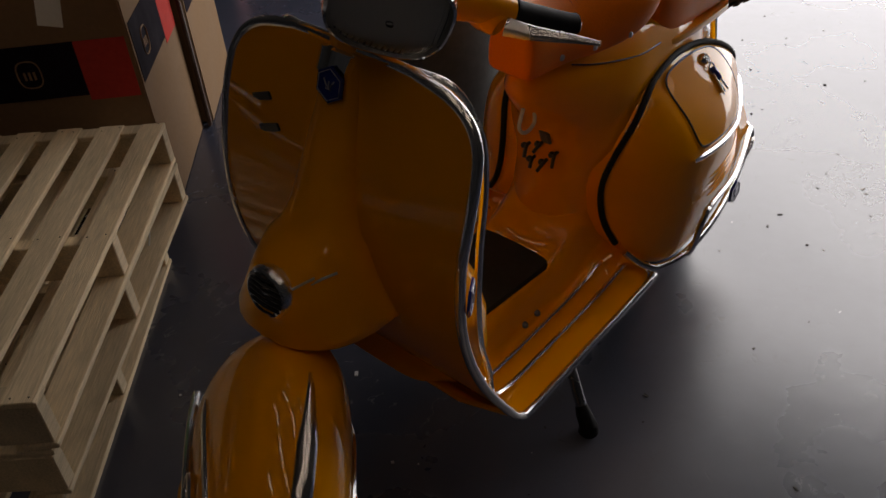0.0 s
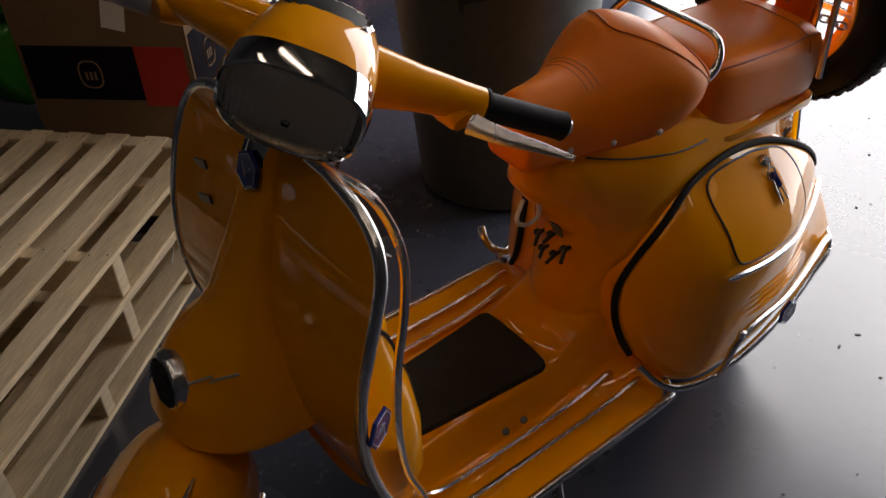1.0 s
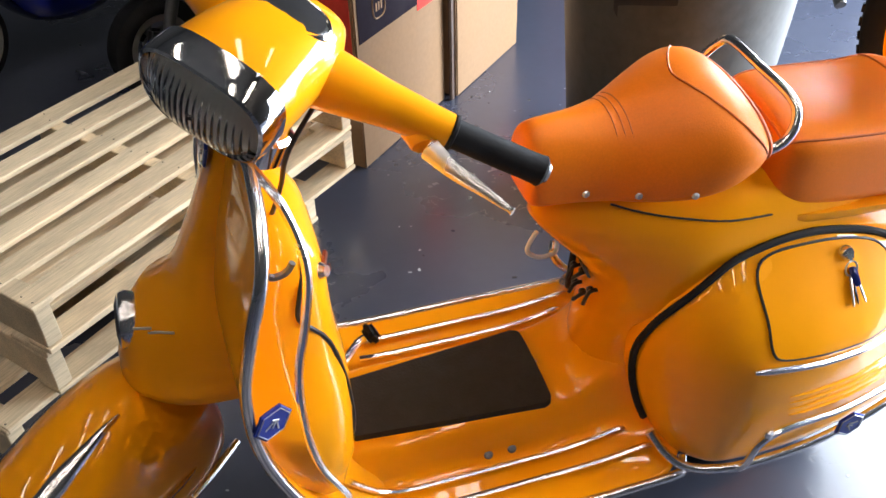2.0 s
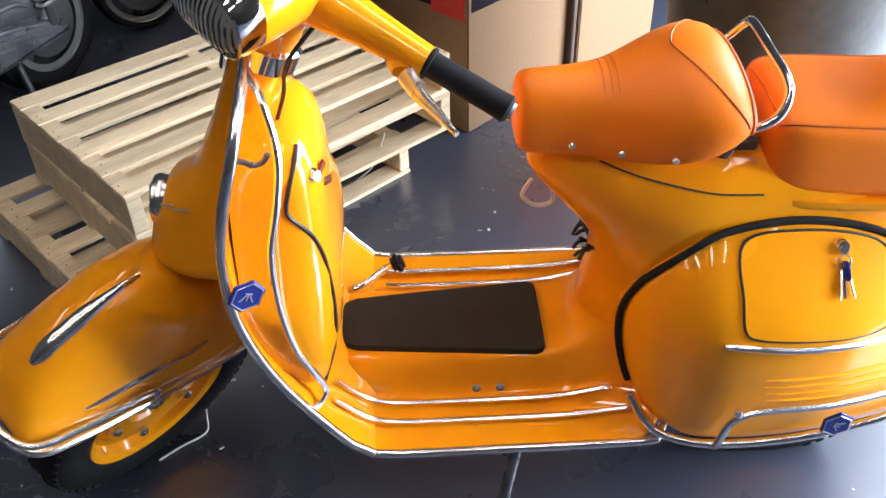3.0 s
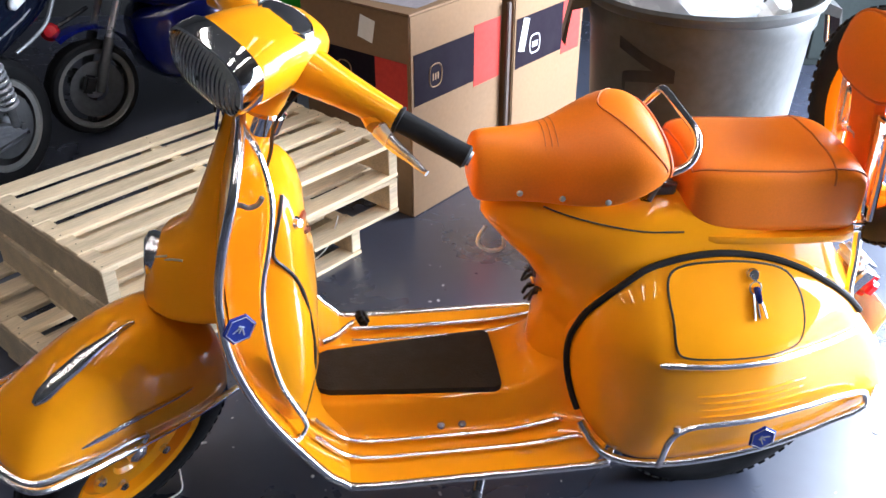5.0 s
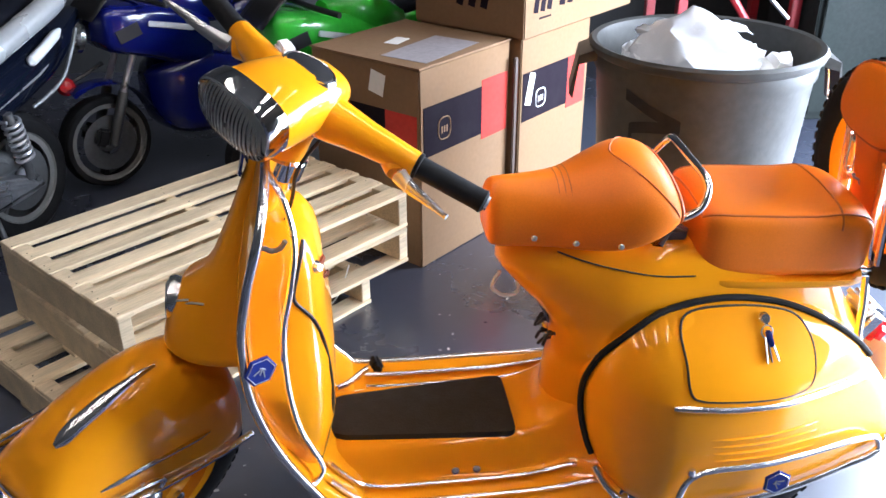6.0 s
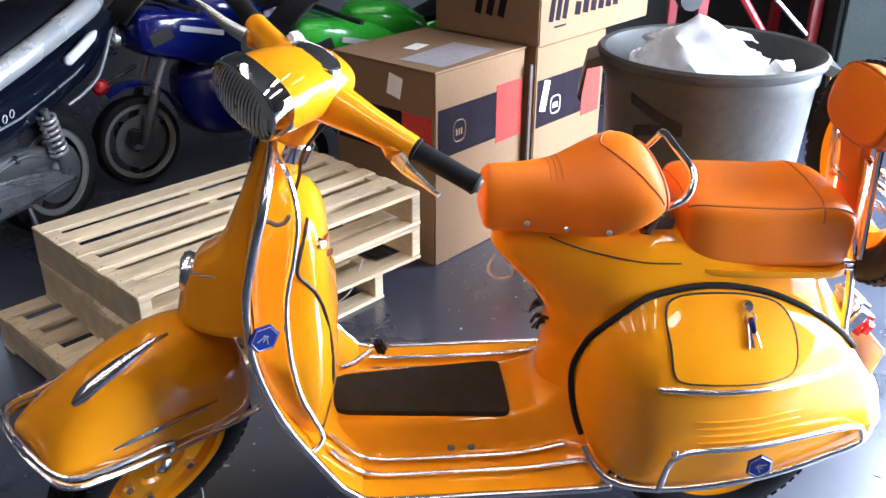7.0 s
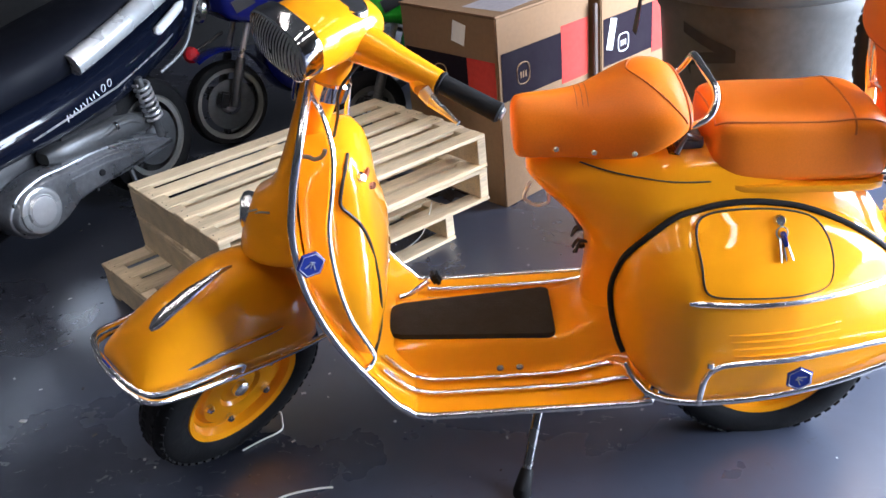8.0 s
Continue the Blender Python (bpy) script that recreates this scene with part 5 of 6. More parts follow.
ear = Matrix.Rotation(radians(-20), 4, "Z")
part("bail_wire", tube(spline([ear @ Vector(q) for q in ((0.296, 0.0, 0.785), (0.312, 0.004, 0.74), (0.325, 0.010, 0.66), (0.335, 0.012, 0.615))], 5), 0.005, 8), CHROME, can, "bright wire handle")
part("bail_clip", lathe([(0.0005, 0.017), (0.012, 0.012), (0.016, 0.0), (0.012, -0.012), (0.0005, -0.017)], 16, ear @ pose(0.335, 0.012, 0.605)), CHROME, can)
part("bail_grip", tube([ear @ Vector(q) for q in ((0.335, 0.012, 0.60), (0.355, -0.02, 0.57), (0.36, -0.06, 0.545))], [0.012, 0.016, 0.013], 10), BLACKP, can, "black grip of the handle")


def scrawl_flat(points, h=0.028):
    pts = [(q.x, q.y) for q in spline([(p[0], p[1], 0) for p in points], 6)]
    rows = []
    for a, z in pts:
        row = []
        for k in (-0.5, 0.5):
            zz = z + h * k
            rad = lerp(zz, (0.25, 0.5, 0.72), (0.244, 0.264, 0.279)) + 0.0012
            row.append((rad * math.cos(radians(a)), rad * math.sin(radians(a)), zz))
        rows.append(row)
    return skin(bmesh.new(), rows, wrap=False, caps=False)


part("marker_scrawl", scrawl_flat([(209, 0.702), (216, 0.690), (225, 0.672), (235, 0.655), (241, 0.642), (232, 0.636), (220, 0.626), (212, 0.612), (214, 0.590)], 0.030), MARKER, can, "black marker scrawl")

bag = thing("plastic_bag", "crumpled white plastic bag full of rubbish in the can", "bag", pose(CANX - 0.02, CANY + 0.02, 0.668))
bm = bmesh.new()
bmesh.ops.create_icosphere(bm, subdivisions=4, radius=1.0)
for v in bm.verts:
    d = v.co.copy()
    flat = min(1.0, math.hypot(d.x, d.y))
    n = noise.fractal(d * 1.7 + Vector((3, 1, 7)), 1.0, 2.0, 3)
    ridge = 1 - abs(noise.noise(d * 2.3 + Vector((5, 2, 1)))) * 2
    up = (1 - flat) ** 0.8 if d.z > 0 else -(1 - flat) * 0.4
    v.co = Vector((d.x * (0.185 + 0.03 * n) - 0.02 * max(up, 0), d.y * (0.165 + 0.03 * n), 0.06 + 0.155 * up + 0.030 * ridge * flat + 0.018 * n))
part("bag_skin", bm, BAGP, bag)
for s, a in ((1, 20), (-1, 150)):
    bm = bmesh.new()
    rings = []
    for k in range(9):
        t = k / 8
        c = Vector((0.07 + 0.085 * t, 0.02 * math.sin(3 * t), 0.135 + 0.045 * t - 0.04 * t * t))
        w = 0.020 + 0.022 * t
        rings.append([Matrix.Rotation(radians(a), 4, "Z") @ (c + Vector((0.004 * math.sin(5 * j + 7 * t), w * (j / 4 - 1), 0.010 * math.sin(2.1 * j + 4 * t)))) for j in range(9)])
    ear = part("bag_handle", skin(bm, rings, wrap=False, caps=False), BAGP, bag, "loose plastic bag handle")
    solid_mod = ear.modifiers.new("thickness", "SOLIDIFY")
    solid_mod.thickness = 0.0015
bm = bmesh.new()
bmesh.ops.create_icosphere(bm, subdivisions=3, radius=0.06)
for v in bm.verts:
    v.co *= 1 + 0.4 * noise.noise(v.co * 30)
crumple = part("crumpled_paper", bm, PAPER, None, "", False)
crumple.matrix_world = pose(CANX + 0.165, CANY - 0.06, 0.715)
tagged(crumple, "crumpled grey paper lying in the rubbish can", "paper")
bm = bmesh.new()
lathe([(0.0005, 0.68), (0.18, 0.66), (0.262, 0.645), (0.262, 0.60), (0.0005, 0.60)], 40, None, bm)
for v in bm.verts:
    v.co.z += 0.02 * noise.noise(v.co * 12)
fill = part("rubbish", bm, material("mixed_rubbish", (0.10, 0.095, 0.09), 0.8, vary=0.5, scale=18), None, "", True)
fill.matrix_world = pose(CANX, CANY, 0)
tagged(fill, "dark rubbish filling the grey can", "rubbish", kind="stuff")


# ---- parked machines behind ----
def simple_wheel(parent, center, r, width, rim_r, rim_mat, name="wheel", spokes=5, spoke_mat=None):
    m = Matrix.Translation(center) @ ALONG_Y
    w = width / 2
    rim_ob = part(name, lathe([(rim_r - 0.018, w * 0.75), (rim_r, w * 0.8), (rim_r + 0.004, w * 0.9), (rim_r + 0.004, -w * 0.9), (rim_r, -w * 0.8), (rim_r - 0.018, -w * 0.75), (rim_r - 0.022, 0)], 40, m), rim_mat, parent, "pale alloy wheel rim")
    part("tyre", lathe([(rim_r, w * 0.8), (rim_r + 0.02, w), (r - 0.03, w), (r - 0.008, w * 0.7), (r, 0), (r - 0.008, -w * 0.7), (r - 0.03, -w), (rim_r + 0.02, -w), (rim_r, -w * 0.8)], 44, m), RUBBER, rim_ob, "black tyre")
    part("hub", lathe([(0.0005, w * 0.8), (0.03, w * 0.8), (0.04, w * 0.5), (0.04, -w * 0.5), (0.03, -w * 0.8), (0.0005, -w * 0.8)], 20, m), ALLOY, rim_ob)
    part("brake_disc", lathe([(0.045, w * 0.95), (rim_r * 0.72, w * 0.95), (rim_r * 0.72, w * 0.88), (0.045, w * 0.88)], 32, m), STEELD, rim_ob)
    for k in range(spokes):
        q = m @ Matrix.Rotation(2 * math.pi * k / spokes + 0.3, 4, "Z")
        part("spoke", block((rim_r - 0.03, 0.022, w * 0.9), q @ pose(rim_r / 2, 0, 0), 0.004), spoke_mat or rim_mat, rim_ob, "", False)
    return rim_ob


def loft_part(name, stations, mat, parent, label="", power=2.6, n=24, sub=3):
    """Sections along x: (x, centre y, centre z, half width, half height)."""
    rings = [[Vector((x, cy + y, z)) for y, z in oval(0, cz, hw, hh, n, power)] for x, cy, cz, hw, hh in stations]
    cols = [spline([r[i] for r in rings], sub) for i in range(n)]
    return part(name, skin(bmesh.new(), [[c[k] for c in cols] for k in range(len(cols[0]))]), mat, parent, label)


# black maxi-scooter: its rear wheel stands at the origin, its front points to -x
BS = pose(-1.27, 1.691, 0) @ Matrix.Rotation(radians(65.6), 4, "Z")
bs_ob = thing("maxi_scooter", "large midnight-black scooter with silver grab rail and bare alloy engine case", "scooter", BS)
simple_wheel(bs_ob, (-0.14, -0.070, 0.224), 0.224, 0.13, 0.152, RIMW, "rear_wheel", 5, STEELD)
loft_part("tail_fairing", [(0.36, 0, 0.66, 0.05, 0.03), (0.28, 0, 0.63, 0.09, 0.06), (0.15, 0, 0.59, 0.13, 0.09), (-0.03, 0, 0.545, 0.16, 0.10), (-0.27, 0, 0.49, 0.185, 0.11), (-0.55, 0, 0.455, 0.20, 0.10), (-0.8, 0, 0.44, 0.21, 0.09), (-1.2, 0, 0.40, 0.21, 0.10)], NAVY, bs_ob, "glossy midnight fairing")
loft_part("seat", [(0.14, 0, 0.735, 0.06, 0.03), (0.08, 0, 0.73, 0.12, 0.06), (-0.06, 0, 0.705, 0.16, 0.075), (-0.3, 0, 0.66, 0.185, 0.085), (-0.5, 0, 0.625, 0.195, 0.085), (-0.7, 0, 0.60, 0.195, 0.08), (-0.95, 0, 0.57, 0.18, 0.075), (-1.2, 0, 0.56, 0.14, 0.06), (-1.27, 0, 0.55, 0.06, 0.03)], SEATB, bs_ob, "wide black vinyl seat", 3)
part("grab_rail", tube(spline([(-0.47, -0.20, 0.605), (-0.39, -0.205, 0.628), (-0.24, -0.20, 0.668), (-0.09, -0.185, 0.707), (0.10, -0.16, 0.755), (0.19, -0.11, 0.78), (0.21, 0, 0.785), (0.19, 0.11, 0.78), (-0.09, 0.185, 0.707)], 6), 0.040, 12, flat=1.0), SILVER, bs_ob, "silver grab rail")
part("tail_lamp", tube(spline([(-0.04, -0.160, 0.592), (0.06, -0.145, 0.622), (0.17, -0.12, 0.655)], 5), [0.006] + [0.018] * 8 + [0.012, 0.006], 10), WHITEP, bs_ob, "clear tail lamp lens")
for k in range(15):
    x = -0.545 + 0.0165 * k
    digit = k > 9
    if digit and k % 2 == 0:
        continue
    side, zz = -lerp(x, (-0.55, -0.27), (0.2010, 0.1845)), lerp(x, (-0.55, -0.27), (0.447, 0.514))
    at = pose(x, side, zz, 0, -13, -3)
    bm = bmesh.new()
    if digit:
        tube([at @ Vector((0.009 * math.cos(a) + 0.004 * math.sin(a), 0, 0.012 * math.sin(a))) for a in np.linspace(0, 2 * math.pi, 10, endpoint=False)], 0.0018, 5, True, bm)
    else:
        block((0.0035, 0.002, 0.016 + 0.008 * (k % 3 == 0)), at @ pose(0, 0, 0, 0, 18 * (-1) ** k, 0), 0, bm)
    part("lettering_bar", bm, WHITEP, bs_ob, "", False)
part("trim_line", tube([(-0.70, -0.206, 0.43), (-0.3, -0.186, 0.475), (0.0, -0.157, 0.545), (0.26, -0.095, 0.625)], 0.004, 6), ALLOY, bs_ob)
# transmission cover: a cast plate with a stepped edge
CASE = [(-0.10, 0.205), (-0.16, 0.243), (-0.30, 0.280), (-0.45, 0.298), (-0.60, 0.300), (-0.70, 0.302), (-0.80, 0.272), (-0.850, 0.205), (-0.82, 0.138), (-0.74, 0.104), (-0.65, 0.120), (-0.56, 0.158), (-0.42, 0.166), (-0.28, 0.170), (-0.16, 0.176)]


def plate(outline_pts, layers):
    """Rings of a closed outline in the x-z plane: each layer is (inset, y)."""
    ring = spline([(x, 0, z) for x, z in outline_pts], 5, closed=True)
    n = len(ring)
    rows = []
    for inset, y in layers:
        row = []
        for i, p in enumerate(ring):
            d = (ring[(i + 1) % n] - ring[i - 1]).normalized()
            row.append((p.x - d.z * inset, y, p.z + d.x * inset))
        rows.append(row)
    return skin(bmesh.new(), rows)


case = part("engine_case", plate(CASE, [(0.0, -0.09), (0.0, -0.165), (0.004, -0.172), (0.010, -0.174), (0.014, -0.188), (0.020, -0.193)]), CASTING, bs_ob, "bare cast-alloy transmission case")
part("variator_cover", lathe([(0.0005, 0.016), (0.052, 0.015), (0.056, 0.010), (0.068, 0.012), (0.076, 0.008), (0.080, -0.01)], 40, pose(-0.742, -0.192, 0.204) @ ALONG_Y), SILVER, case, "round brushed cover")
part("variator_disc", lathe([(0.0005, 0.0190), (0.046, 0.0185), (0.049, 0.015)], 40, pose(-0.742, -0.192, 0.204) @ ALONG_Y), DISC, case, "turned bright disc")
for dz, x0 in ((0.030, -0.20), (0.052, -0.26)):
    part("case_rib", tube(spline([(x, -0.192, lerp(x, (-0.62, -0.45, -0.30, -0.16), (0.300, 0.298, 0.280, 0.243)) - dz) for x in np.linspace(-0.60, x0, 8)], 3), 0.005, 7), CASTING, case)
part("case_plug", lathe([(0.0005, 0.006), (0.011, 0.006), (0.013, 0)], 14, pose(-0.470, -0.193, 0.222) @ ALONG_Y), BLACKP, case)
for x, z in ((-0.82, 0.255), (-0.655, 0.135), (-0.815, 0.155), (-0.66, 0.287), (-0.55, 0.285), (-0.40, 0.280), (-0.26, 0.258), (-0.14, 0.215), (-0.50, 0.170), (-0.33, 0.178)):
    part("case_bolt", lathe([(0.0005, 0.009), (0.006, 0.008), (0.008, 0)], 8, pose(x, -0.180, z) @ ALONG_Y), STEELD, case)
loft_part("crankcase", [(-0.13, -0.10, 0.285, 0.03, 0.02), (-0.18, -0.11, 0.300, 0.05, 0.035), (-0.30, -0.11, 0.318, 0.06, 0.045), (-0.42, -0.11, 0.322, 0.065, 0.045), (-0.55, -0.11, 0.325, 0.06, 0.04), (-0.62, -0.11, 0.325, 0.03, 0.02)], STEELD, bs_ob, "dull metal crankcase", 3.4)
part("breather_hose", tube(spline([(-0.20, -0.150, 0.295), (-0.26, -0.165, 0.335), (-0.34, -0.168, 0.342), (-0.43, -0.165, 0.328), (-0.50, -0.150, 0.345)], 6), 0.010, 9), STEELD, bs_ob)
part("hose_clip", lathe([(0.014, -0.006), (0.017, -0.004), (0.017, 0.004), (0.014, 0.006)], 14, pose(-0.34, -0.168, 0.342, 0, 90, 0)), CHROME, bs_ob)
part("air_box", block((0.30, 0.08, 0.075), pose(-0.42, -0.10, 0.385, 0, -4, 0), 0.02, seg=3), BLACKP, bs_ob)
part("axle_nut", lathe([(0.0005, 0.016), (0.012, 0.016), (0.016, 0.010), (0.016, 0.0)], 6, pose(-0.125, -0.165, 0.222) @ ALONG_Y), STEELD, bs_ob)
shock = part("shock_absorber", tube([(-0.150, -0.175, 0.235), (-0.165, -0.185, 0.33), (-0.200, -0.185, 0.475)], 0.015, 10), STEELD, bs_ob)
coil = []
for k in range(120):
    t = k / 119
    c = Vector((-0.164, -0.185, 0.305)).lerp(Vector((-0.196, -0.185, 0.458)), t)
    coil.append(c + Vector((0.028 * math.cos(k * 0.40), 0.028 * math.sin(k * 0.40), 0.006 * math.cos(k * 0.40))))
part("coil_spring", tube(coil, 0.0058, 6), ALLOY, shock, "bright coil spring")
part("hugger_edge", tube(spline([(-0.059, -0.158, 0.45), (0.009, -0.176, 0.48), (0.074, -0.186, 0.52), (0.123, -0.196, 0.6), (0.18, -0.18, 0.66)], 5), 0.007, 8), STEELD, bs_ob, "grey edge of the rear mudguard")
# black mass added for the underbody and the shade between fairing and case
loft_part("engine_block", [(-0.40, 0.02, 0.30, 0.03, 0.03), (-0.48, 0.02, 0.29, 0.08, 0.09), (-0.70, 0.02, 0.25, 0.10, 0.14), (-1.0, 0.02, 0.23, 0.13, 0.15), (-1.35, 0.02, 0.25, 0.14, 0.13), (-1.5, 0.02, 0.28, 0.08, 0.06)], BLACKP, bs_ob, "added black mass for the engine underside and its shade", 3)
part("exhaust", tube([(0.1, 0.15, 0.25), (-0.4, 0.16, 0.22)], 0.055, 16), STEELD, bs_ob)
part("floor_panel", block((0.75, 0.40, 0.10), pose(-1.25, 0, 0.33), 0.03, seg=3), SILVER, bs_ob, "silver lower panel")
shield_loft = loft_part("front_shield", [(-1.65, 0, 0.62, 0.20, 0.30), (-1.75, 0, 0.62, 0.22, 0.33), (-1.85, 0, 0.60, 0.16, 0.28), (-1.9, 0, 0.58, 0.06, 0.18)], NAVY, bs_ob)
part("inner_shield", block((0.05, 0.3, 0.3), pose(-1.63, 0, 0.7), 0.02), BLACKP, bs_ob)
simple_wheel(bs_ob, (-1.80, 0, 0.228), 0.228, 0.11, 0.150, RIMW, "front_wheel")
part("main_stand", tube([(-0.30, -0.13, 0.18), (-0.30, -0.17, 0.03), (-0.26, -0.17, 0.008)], 0.010, 8), STEELD, bs_ob)


def mini_bike(m, paint, label, indicator=True, front=(0.182, 0.150)):
    """A small sports bike; its front wheel stands at the origin, its tail lies towards +x."""
    ob = thing("mini_motorbike", label, "motorbike", m, "parked mini bikes")
    simple_wheel(ob, (0, 0, front[0]), front[0], 0.08, front[1], RIMW, "front_wheel", 3, BLACKP)
    simple_wheel(ob, (0.86, 0, 0.195), 0.195, 0.10, 0.135, RIMW, "rear_wheel", 3, BLACKP)
    for s in (-1, 1):
        part("fork_leg", tube([(0.06, s * 0.062, 0.34), (0.12, s * 0.062, 0.47), (0.20, s * 0.062, 0.64)], [0.013, 0.013, 0.012], 10), ALLOY, ob)
        part("fork_slider", tube([(0.0, s * 0.062, 0.175), (0.03, s * 0.062, 0.26), (0.075, s * 0.062, 0.37)], [0.016, 0.020, 0.019], 10), STEELD, ob)
        part("caliper", block((0.05, 0.03, 0.07), pose(-0.035, s * 0.055, 0.215, 0, 22, 0), 0.010), BLACKP, ob, "", False)
    part("front_mudguard", skin(bmesh.new(), [[Vector((0.215 * math.cos(a), w, 0.195 + 0.215 * math.sin(a) + 0.01 * (1 - (w / 0.05) ** 2))) for w in np.linspace(-0.05, 0.05, 7)] for a in np.linspace(radians(20), radians(120), 14)], wrap=False, caps=False), paint, ob)
    solid(ob.children[-1], 0.004)
    loft_part("nose_fairing", [(0.0, 0, 0.60, 0.03, 0.03), (0.015, 0, 0.61, 0.075, 0.05), (0.05, 0, 0.61, 0.12, 0.085), (0.18, 0, 0.59, 0.14, 0.105), (0.32, 0, 0.55, 0.135, 0.12), (0.45, 0, 0.51, 0.12, 0.11)], paint, ob, "glossy nose fairing", 4.5)
    for s in (-1, 1):
        part("air_intake", block((0.10, 0.012, 0.06), pose(0.10, s * 0.128, 0.60, 0, -18, s * 10), 0.006), BLACKP, ob, "", False)
        part("side_stripe", block((0.20, 0.006, 0.022), pose(0.27, s * 0.142, 0.60, 0, 14, s * -2), 0.003), WHITEP, ob, "", False)
    loft_part("belly_fairing", [(0.20, 0, 0.34, 0.05, 0.07), (0.26, 0, 0.31, 0.12, 0.14), (0.42, 0, 0.30, 0.145, 0.17), (0.60, 0, 0.29, 0.13, 0.14), (0.68, 0, 0.29, 0.08, 0.08)], paint, ob, "lower fairing", 4)
    loft_part("tank", [(0.28, 0, 0.66, 0.05, 0.04), (0.34, 0, 0.66, 0.10, 0.07), (0.48, 0, 0.64, 0.12, 0.08), (0.60, 0, 0.60, 0.08, 0.05)], paint, ob)
    loft_part("tail_unit", [(0.60, 0, 0.58, 0.08, 0.05), (0.75, 0, 0.62, 0.10, 0.06), (0.95, 0, 0.68, 0.08, 0.05), (1.08, 0, 0.72, 0.03, 0.02)], paint, ob)
    loft_part("seat", [(0.58, 0, 0.63, 0.06, 0.02), (0.70, 0, 0.65, 0.09, 0.03), (0.84, 0, 0.70, 0.08, 0.03)], SEATB, ob)
    part("handlebar", tube(spline([(0.20, -0.25, 0.70), (0.17, -0.12, 0.71), (0.18, 0, 0.71), (0.17, 0.12, 0.71), (0.20, 0.25, 0.70)], 5), 0.011, 8), BLACKP, ob)
    part("windscreen", skin(bmesh.new(), [[Vector((x, w, z)) for w in np.linspace(-0.1, 0.1, 7)] for x, z in ((-0.02, 0.655), (0.05, 0.72), (0.12, 0.77))], wrap=False, caps=False), BLACKP, ob)
    solid(ob.children[-1], 0.003)
    lamp_ob = part("headlamp", lathe([(0.0005, 0.03), (0.04, 0.024), (0.06, 0.0), (0.058, -0.02)], 24, pose(-0.05, 0, 0.59, 0, -75, 0)), CHROME, ob)
    if indicator:
        part("indicator", lathe([(0.0005, 0.030), (0.022, 0.025), (0.034, 0.008), (0.032, -0.016), (0.012, -0.030)], 20, pose(-0.087, 0.060, 0.40, 62, -52, 0)), REDL, ob, "round red side reflector")
        part("indicator_stem", tube(spline([(0.07, 0.058, 0.46), (0.0, 0.066, 0.43), (-0.07, 0.066, 0.408)], 4), 0.008, 7), BLACKP, ob)
    return ob


mini_bike(pose(-1.06, 1.98, 0, 0, 0, 42), BLUEF, "small dark blue sports motorbike with pale wheels, parked in the shade")
mini_bike(pose(-0.43, 1.80, 0, 0, 0, 33), GREENF, "small bright green sports motorbike parked behind the cartons", False, (0.165, 0.104))

# red steel stand beyond the can
stand = thing("engine_stand", "red steel workshop stand with a slanted chrome bar", "stand", pose(1.62, 2.80, 0))
for x, y in ((-0.22, -0.2), (0.32, -0.2), (-0.22, 0.25), (0.32, 0.25)):
    part("leg", block((0.045, 0.045, 0.86), pose(x, y, 0.43), 0.004), REDP, stand, "", False)
for z in (0.10, 0.84):
    part("rail", block((0.585, 0.04, 0.04), pose(0.05, -0.2, z + 0.003), 0.004), REDP, stand, "", False)
    part("rail", block((0.585, 0.04, 0.04), pose(0.05, 0.25, z + 0.003), 0.004), REDP, stand, "", False)
part("strut", tube([(-0.22, -0.23, 0.86), (0.10, -0.23, 0.42)], 0.018, 8), REDP, stand)
part("slanted_bar", tube([(-0.10, -0.27, 0.80), (0.26, -0.27, 0.46)], 0.010, 8), CHROME, stand)
part("winch", lathe([(0.0005, 0.05), (0.05, 0.05), (0.05, -0.05), (0.0005, -0.05)], 20, pose(-0.3, -0.24, 0.62) @ ALONG_Y), BLACKP, stand)

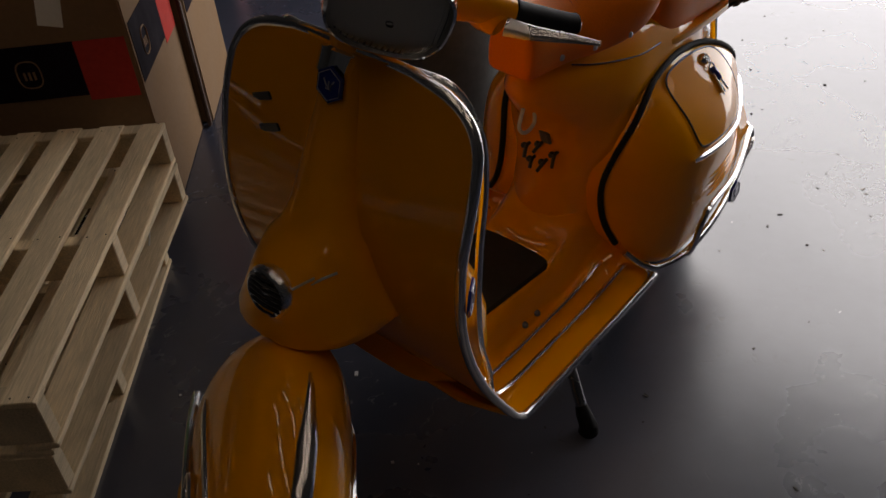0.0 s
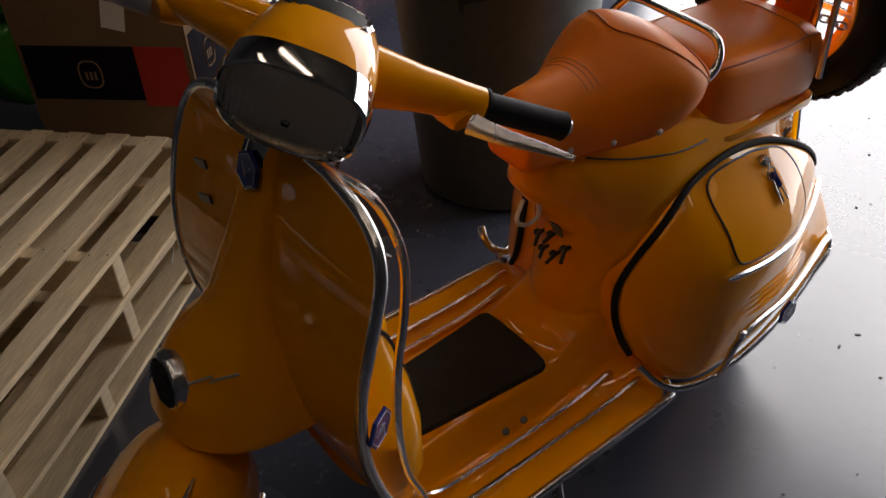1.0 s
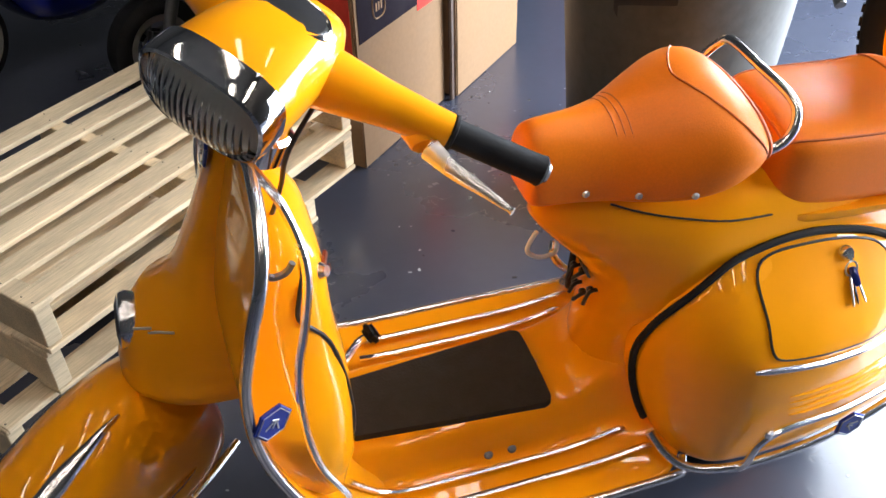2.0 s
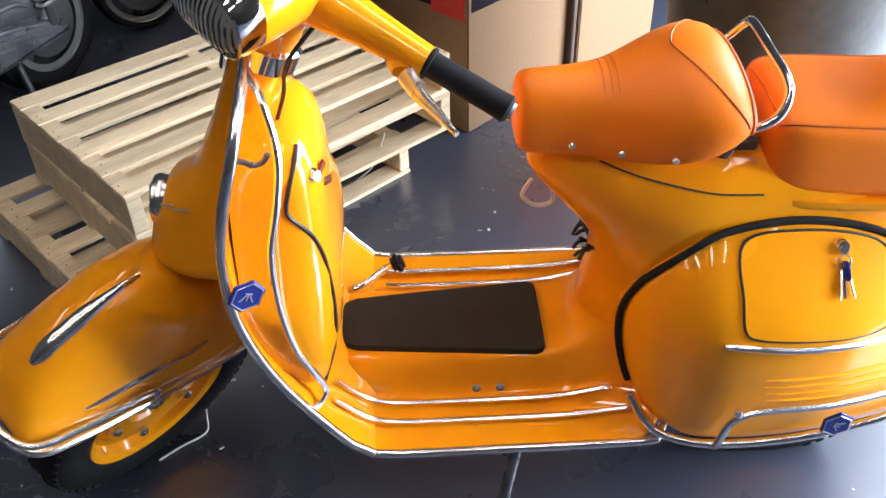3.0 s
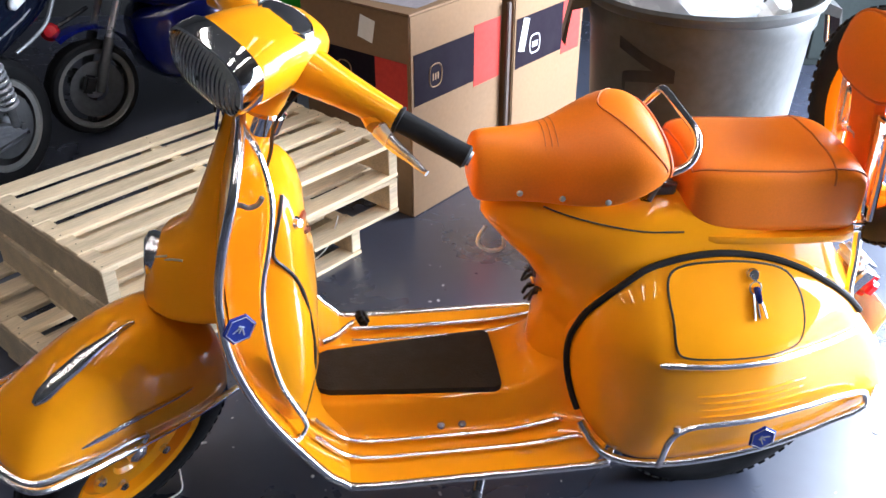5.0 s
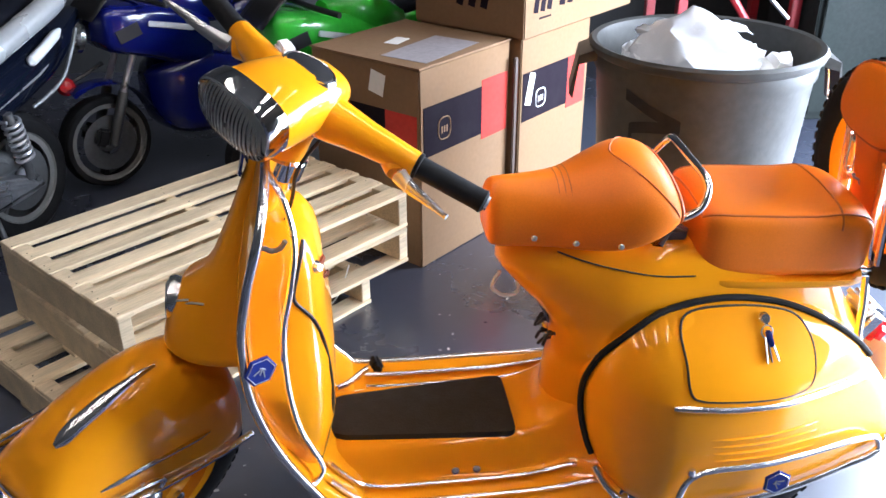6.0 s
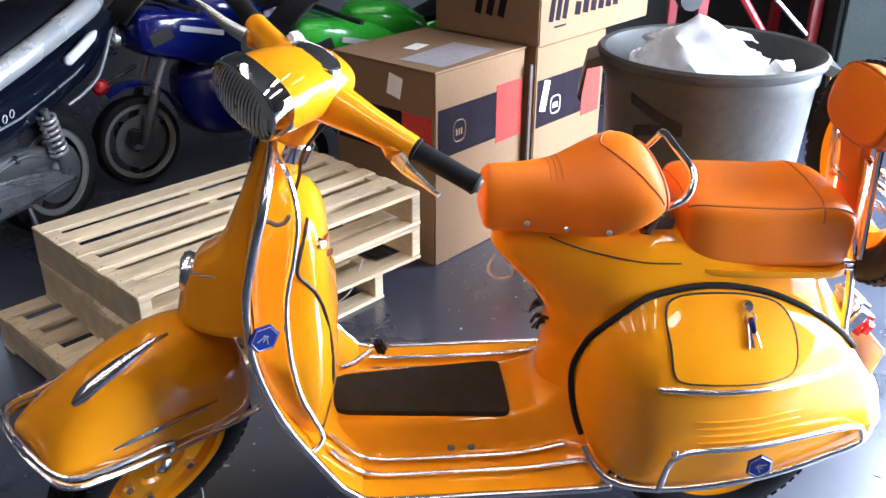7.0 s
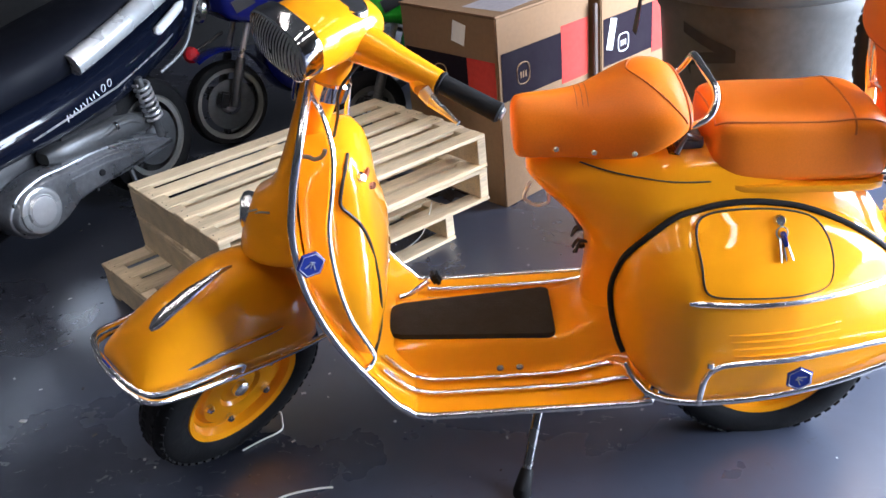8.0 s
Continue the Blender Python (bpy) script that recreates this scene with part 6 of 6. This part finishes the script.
cab = thing("steel_locker", "dull grey-green steel locker against the wall", "locker", pose(2.26, 2.7, 0))
part("carcass", block((0.56, 0.5, 1.9), pose(0, 0.0, 0.95), 0.006), LOCKER, cab, "", False)
d = part("locker_door", block((0.52, 0.02, 1.82), pose(0, -0.262, 0.95), 0.004), LOCKER, cab, "", False)
part("locker_handle", block((0.02, 0.03, 0.14), pose(0.2, -0.285, 1.0), 0.004), BLACKP, d, "", False)

# loose wire by the front wheel and under the pallets
wire = part("wire_tie", tube(spline([(-0.575, -0.04, 0.004), (-0.54, 0.02, 0.004), (-0.50, 0.085, 0.006), (-0.465, 0.09, 0.010), (-0.452, 0.06, 0.005), (-0.448, 0.024, 0.004), (-0.49, -0.01, 0.004), (-0.524, -0.041, 0.004)], 6), 0.0022, 6), WIRE)
tagged(wire, "bent white wire lying on the floor beside the front wheel", "wire")
wire2 = part("wire_tie", tube(spline([(-0.43, -0.215, 0.003), (-0.385, -0.188, 0.003), (-0.33, -0.175, 0.004), (-0.291, -0.170, 0.003)], 5), 0.0024, 6), WIRE)
tagged(wire2, "short straight white wire lying on the floor", "wire")
strap = part("strap_loop", tube(spline([(-0.27, 0.857, 0.004), (-0.22, 0.90, 0.004), (-0.165, 0.90, 0.05), (-0.135, 0.89, 0.12), (-0.12, 0.885, 0.17)], 6), 0.0022, 6), WIRE)
tagged(strap, "thin white strap hanging off the pallets to the floor", "strap")

# debris on the floor
bm_l, bm_d = bmesh.new(), bmesh.new()
rng = random.Random(11)
for k in range(420):
    x, y = rng.uniform(-1.5, 2.8), rng.uniform(-1.4, 1.5)
    s = rng.uniform(0.002, 0.006) * (1.5 if rng.random() < 0.08 else 1)
    tgt = bm_l if rng.random() < 0.62 else bm_d
    block((s * rng.uniform(0.8, 2.4), s, s * 0.35), pose(x, y, s * 0.17, 0, 0, rng.uniform(0, 180)), 0, tgt)
tagged(part("pale_crumbs", bm_l, SPECK, None, "", False), "pale crumbs and paint chips scattered on the floor", "debris", kind="stuff")
tagged(part("dark_crumbs", bm_d, DARKSP, None, "", False), "dark grit and shavings scattered on the floor", "debris", kind="stuff")
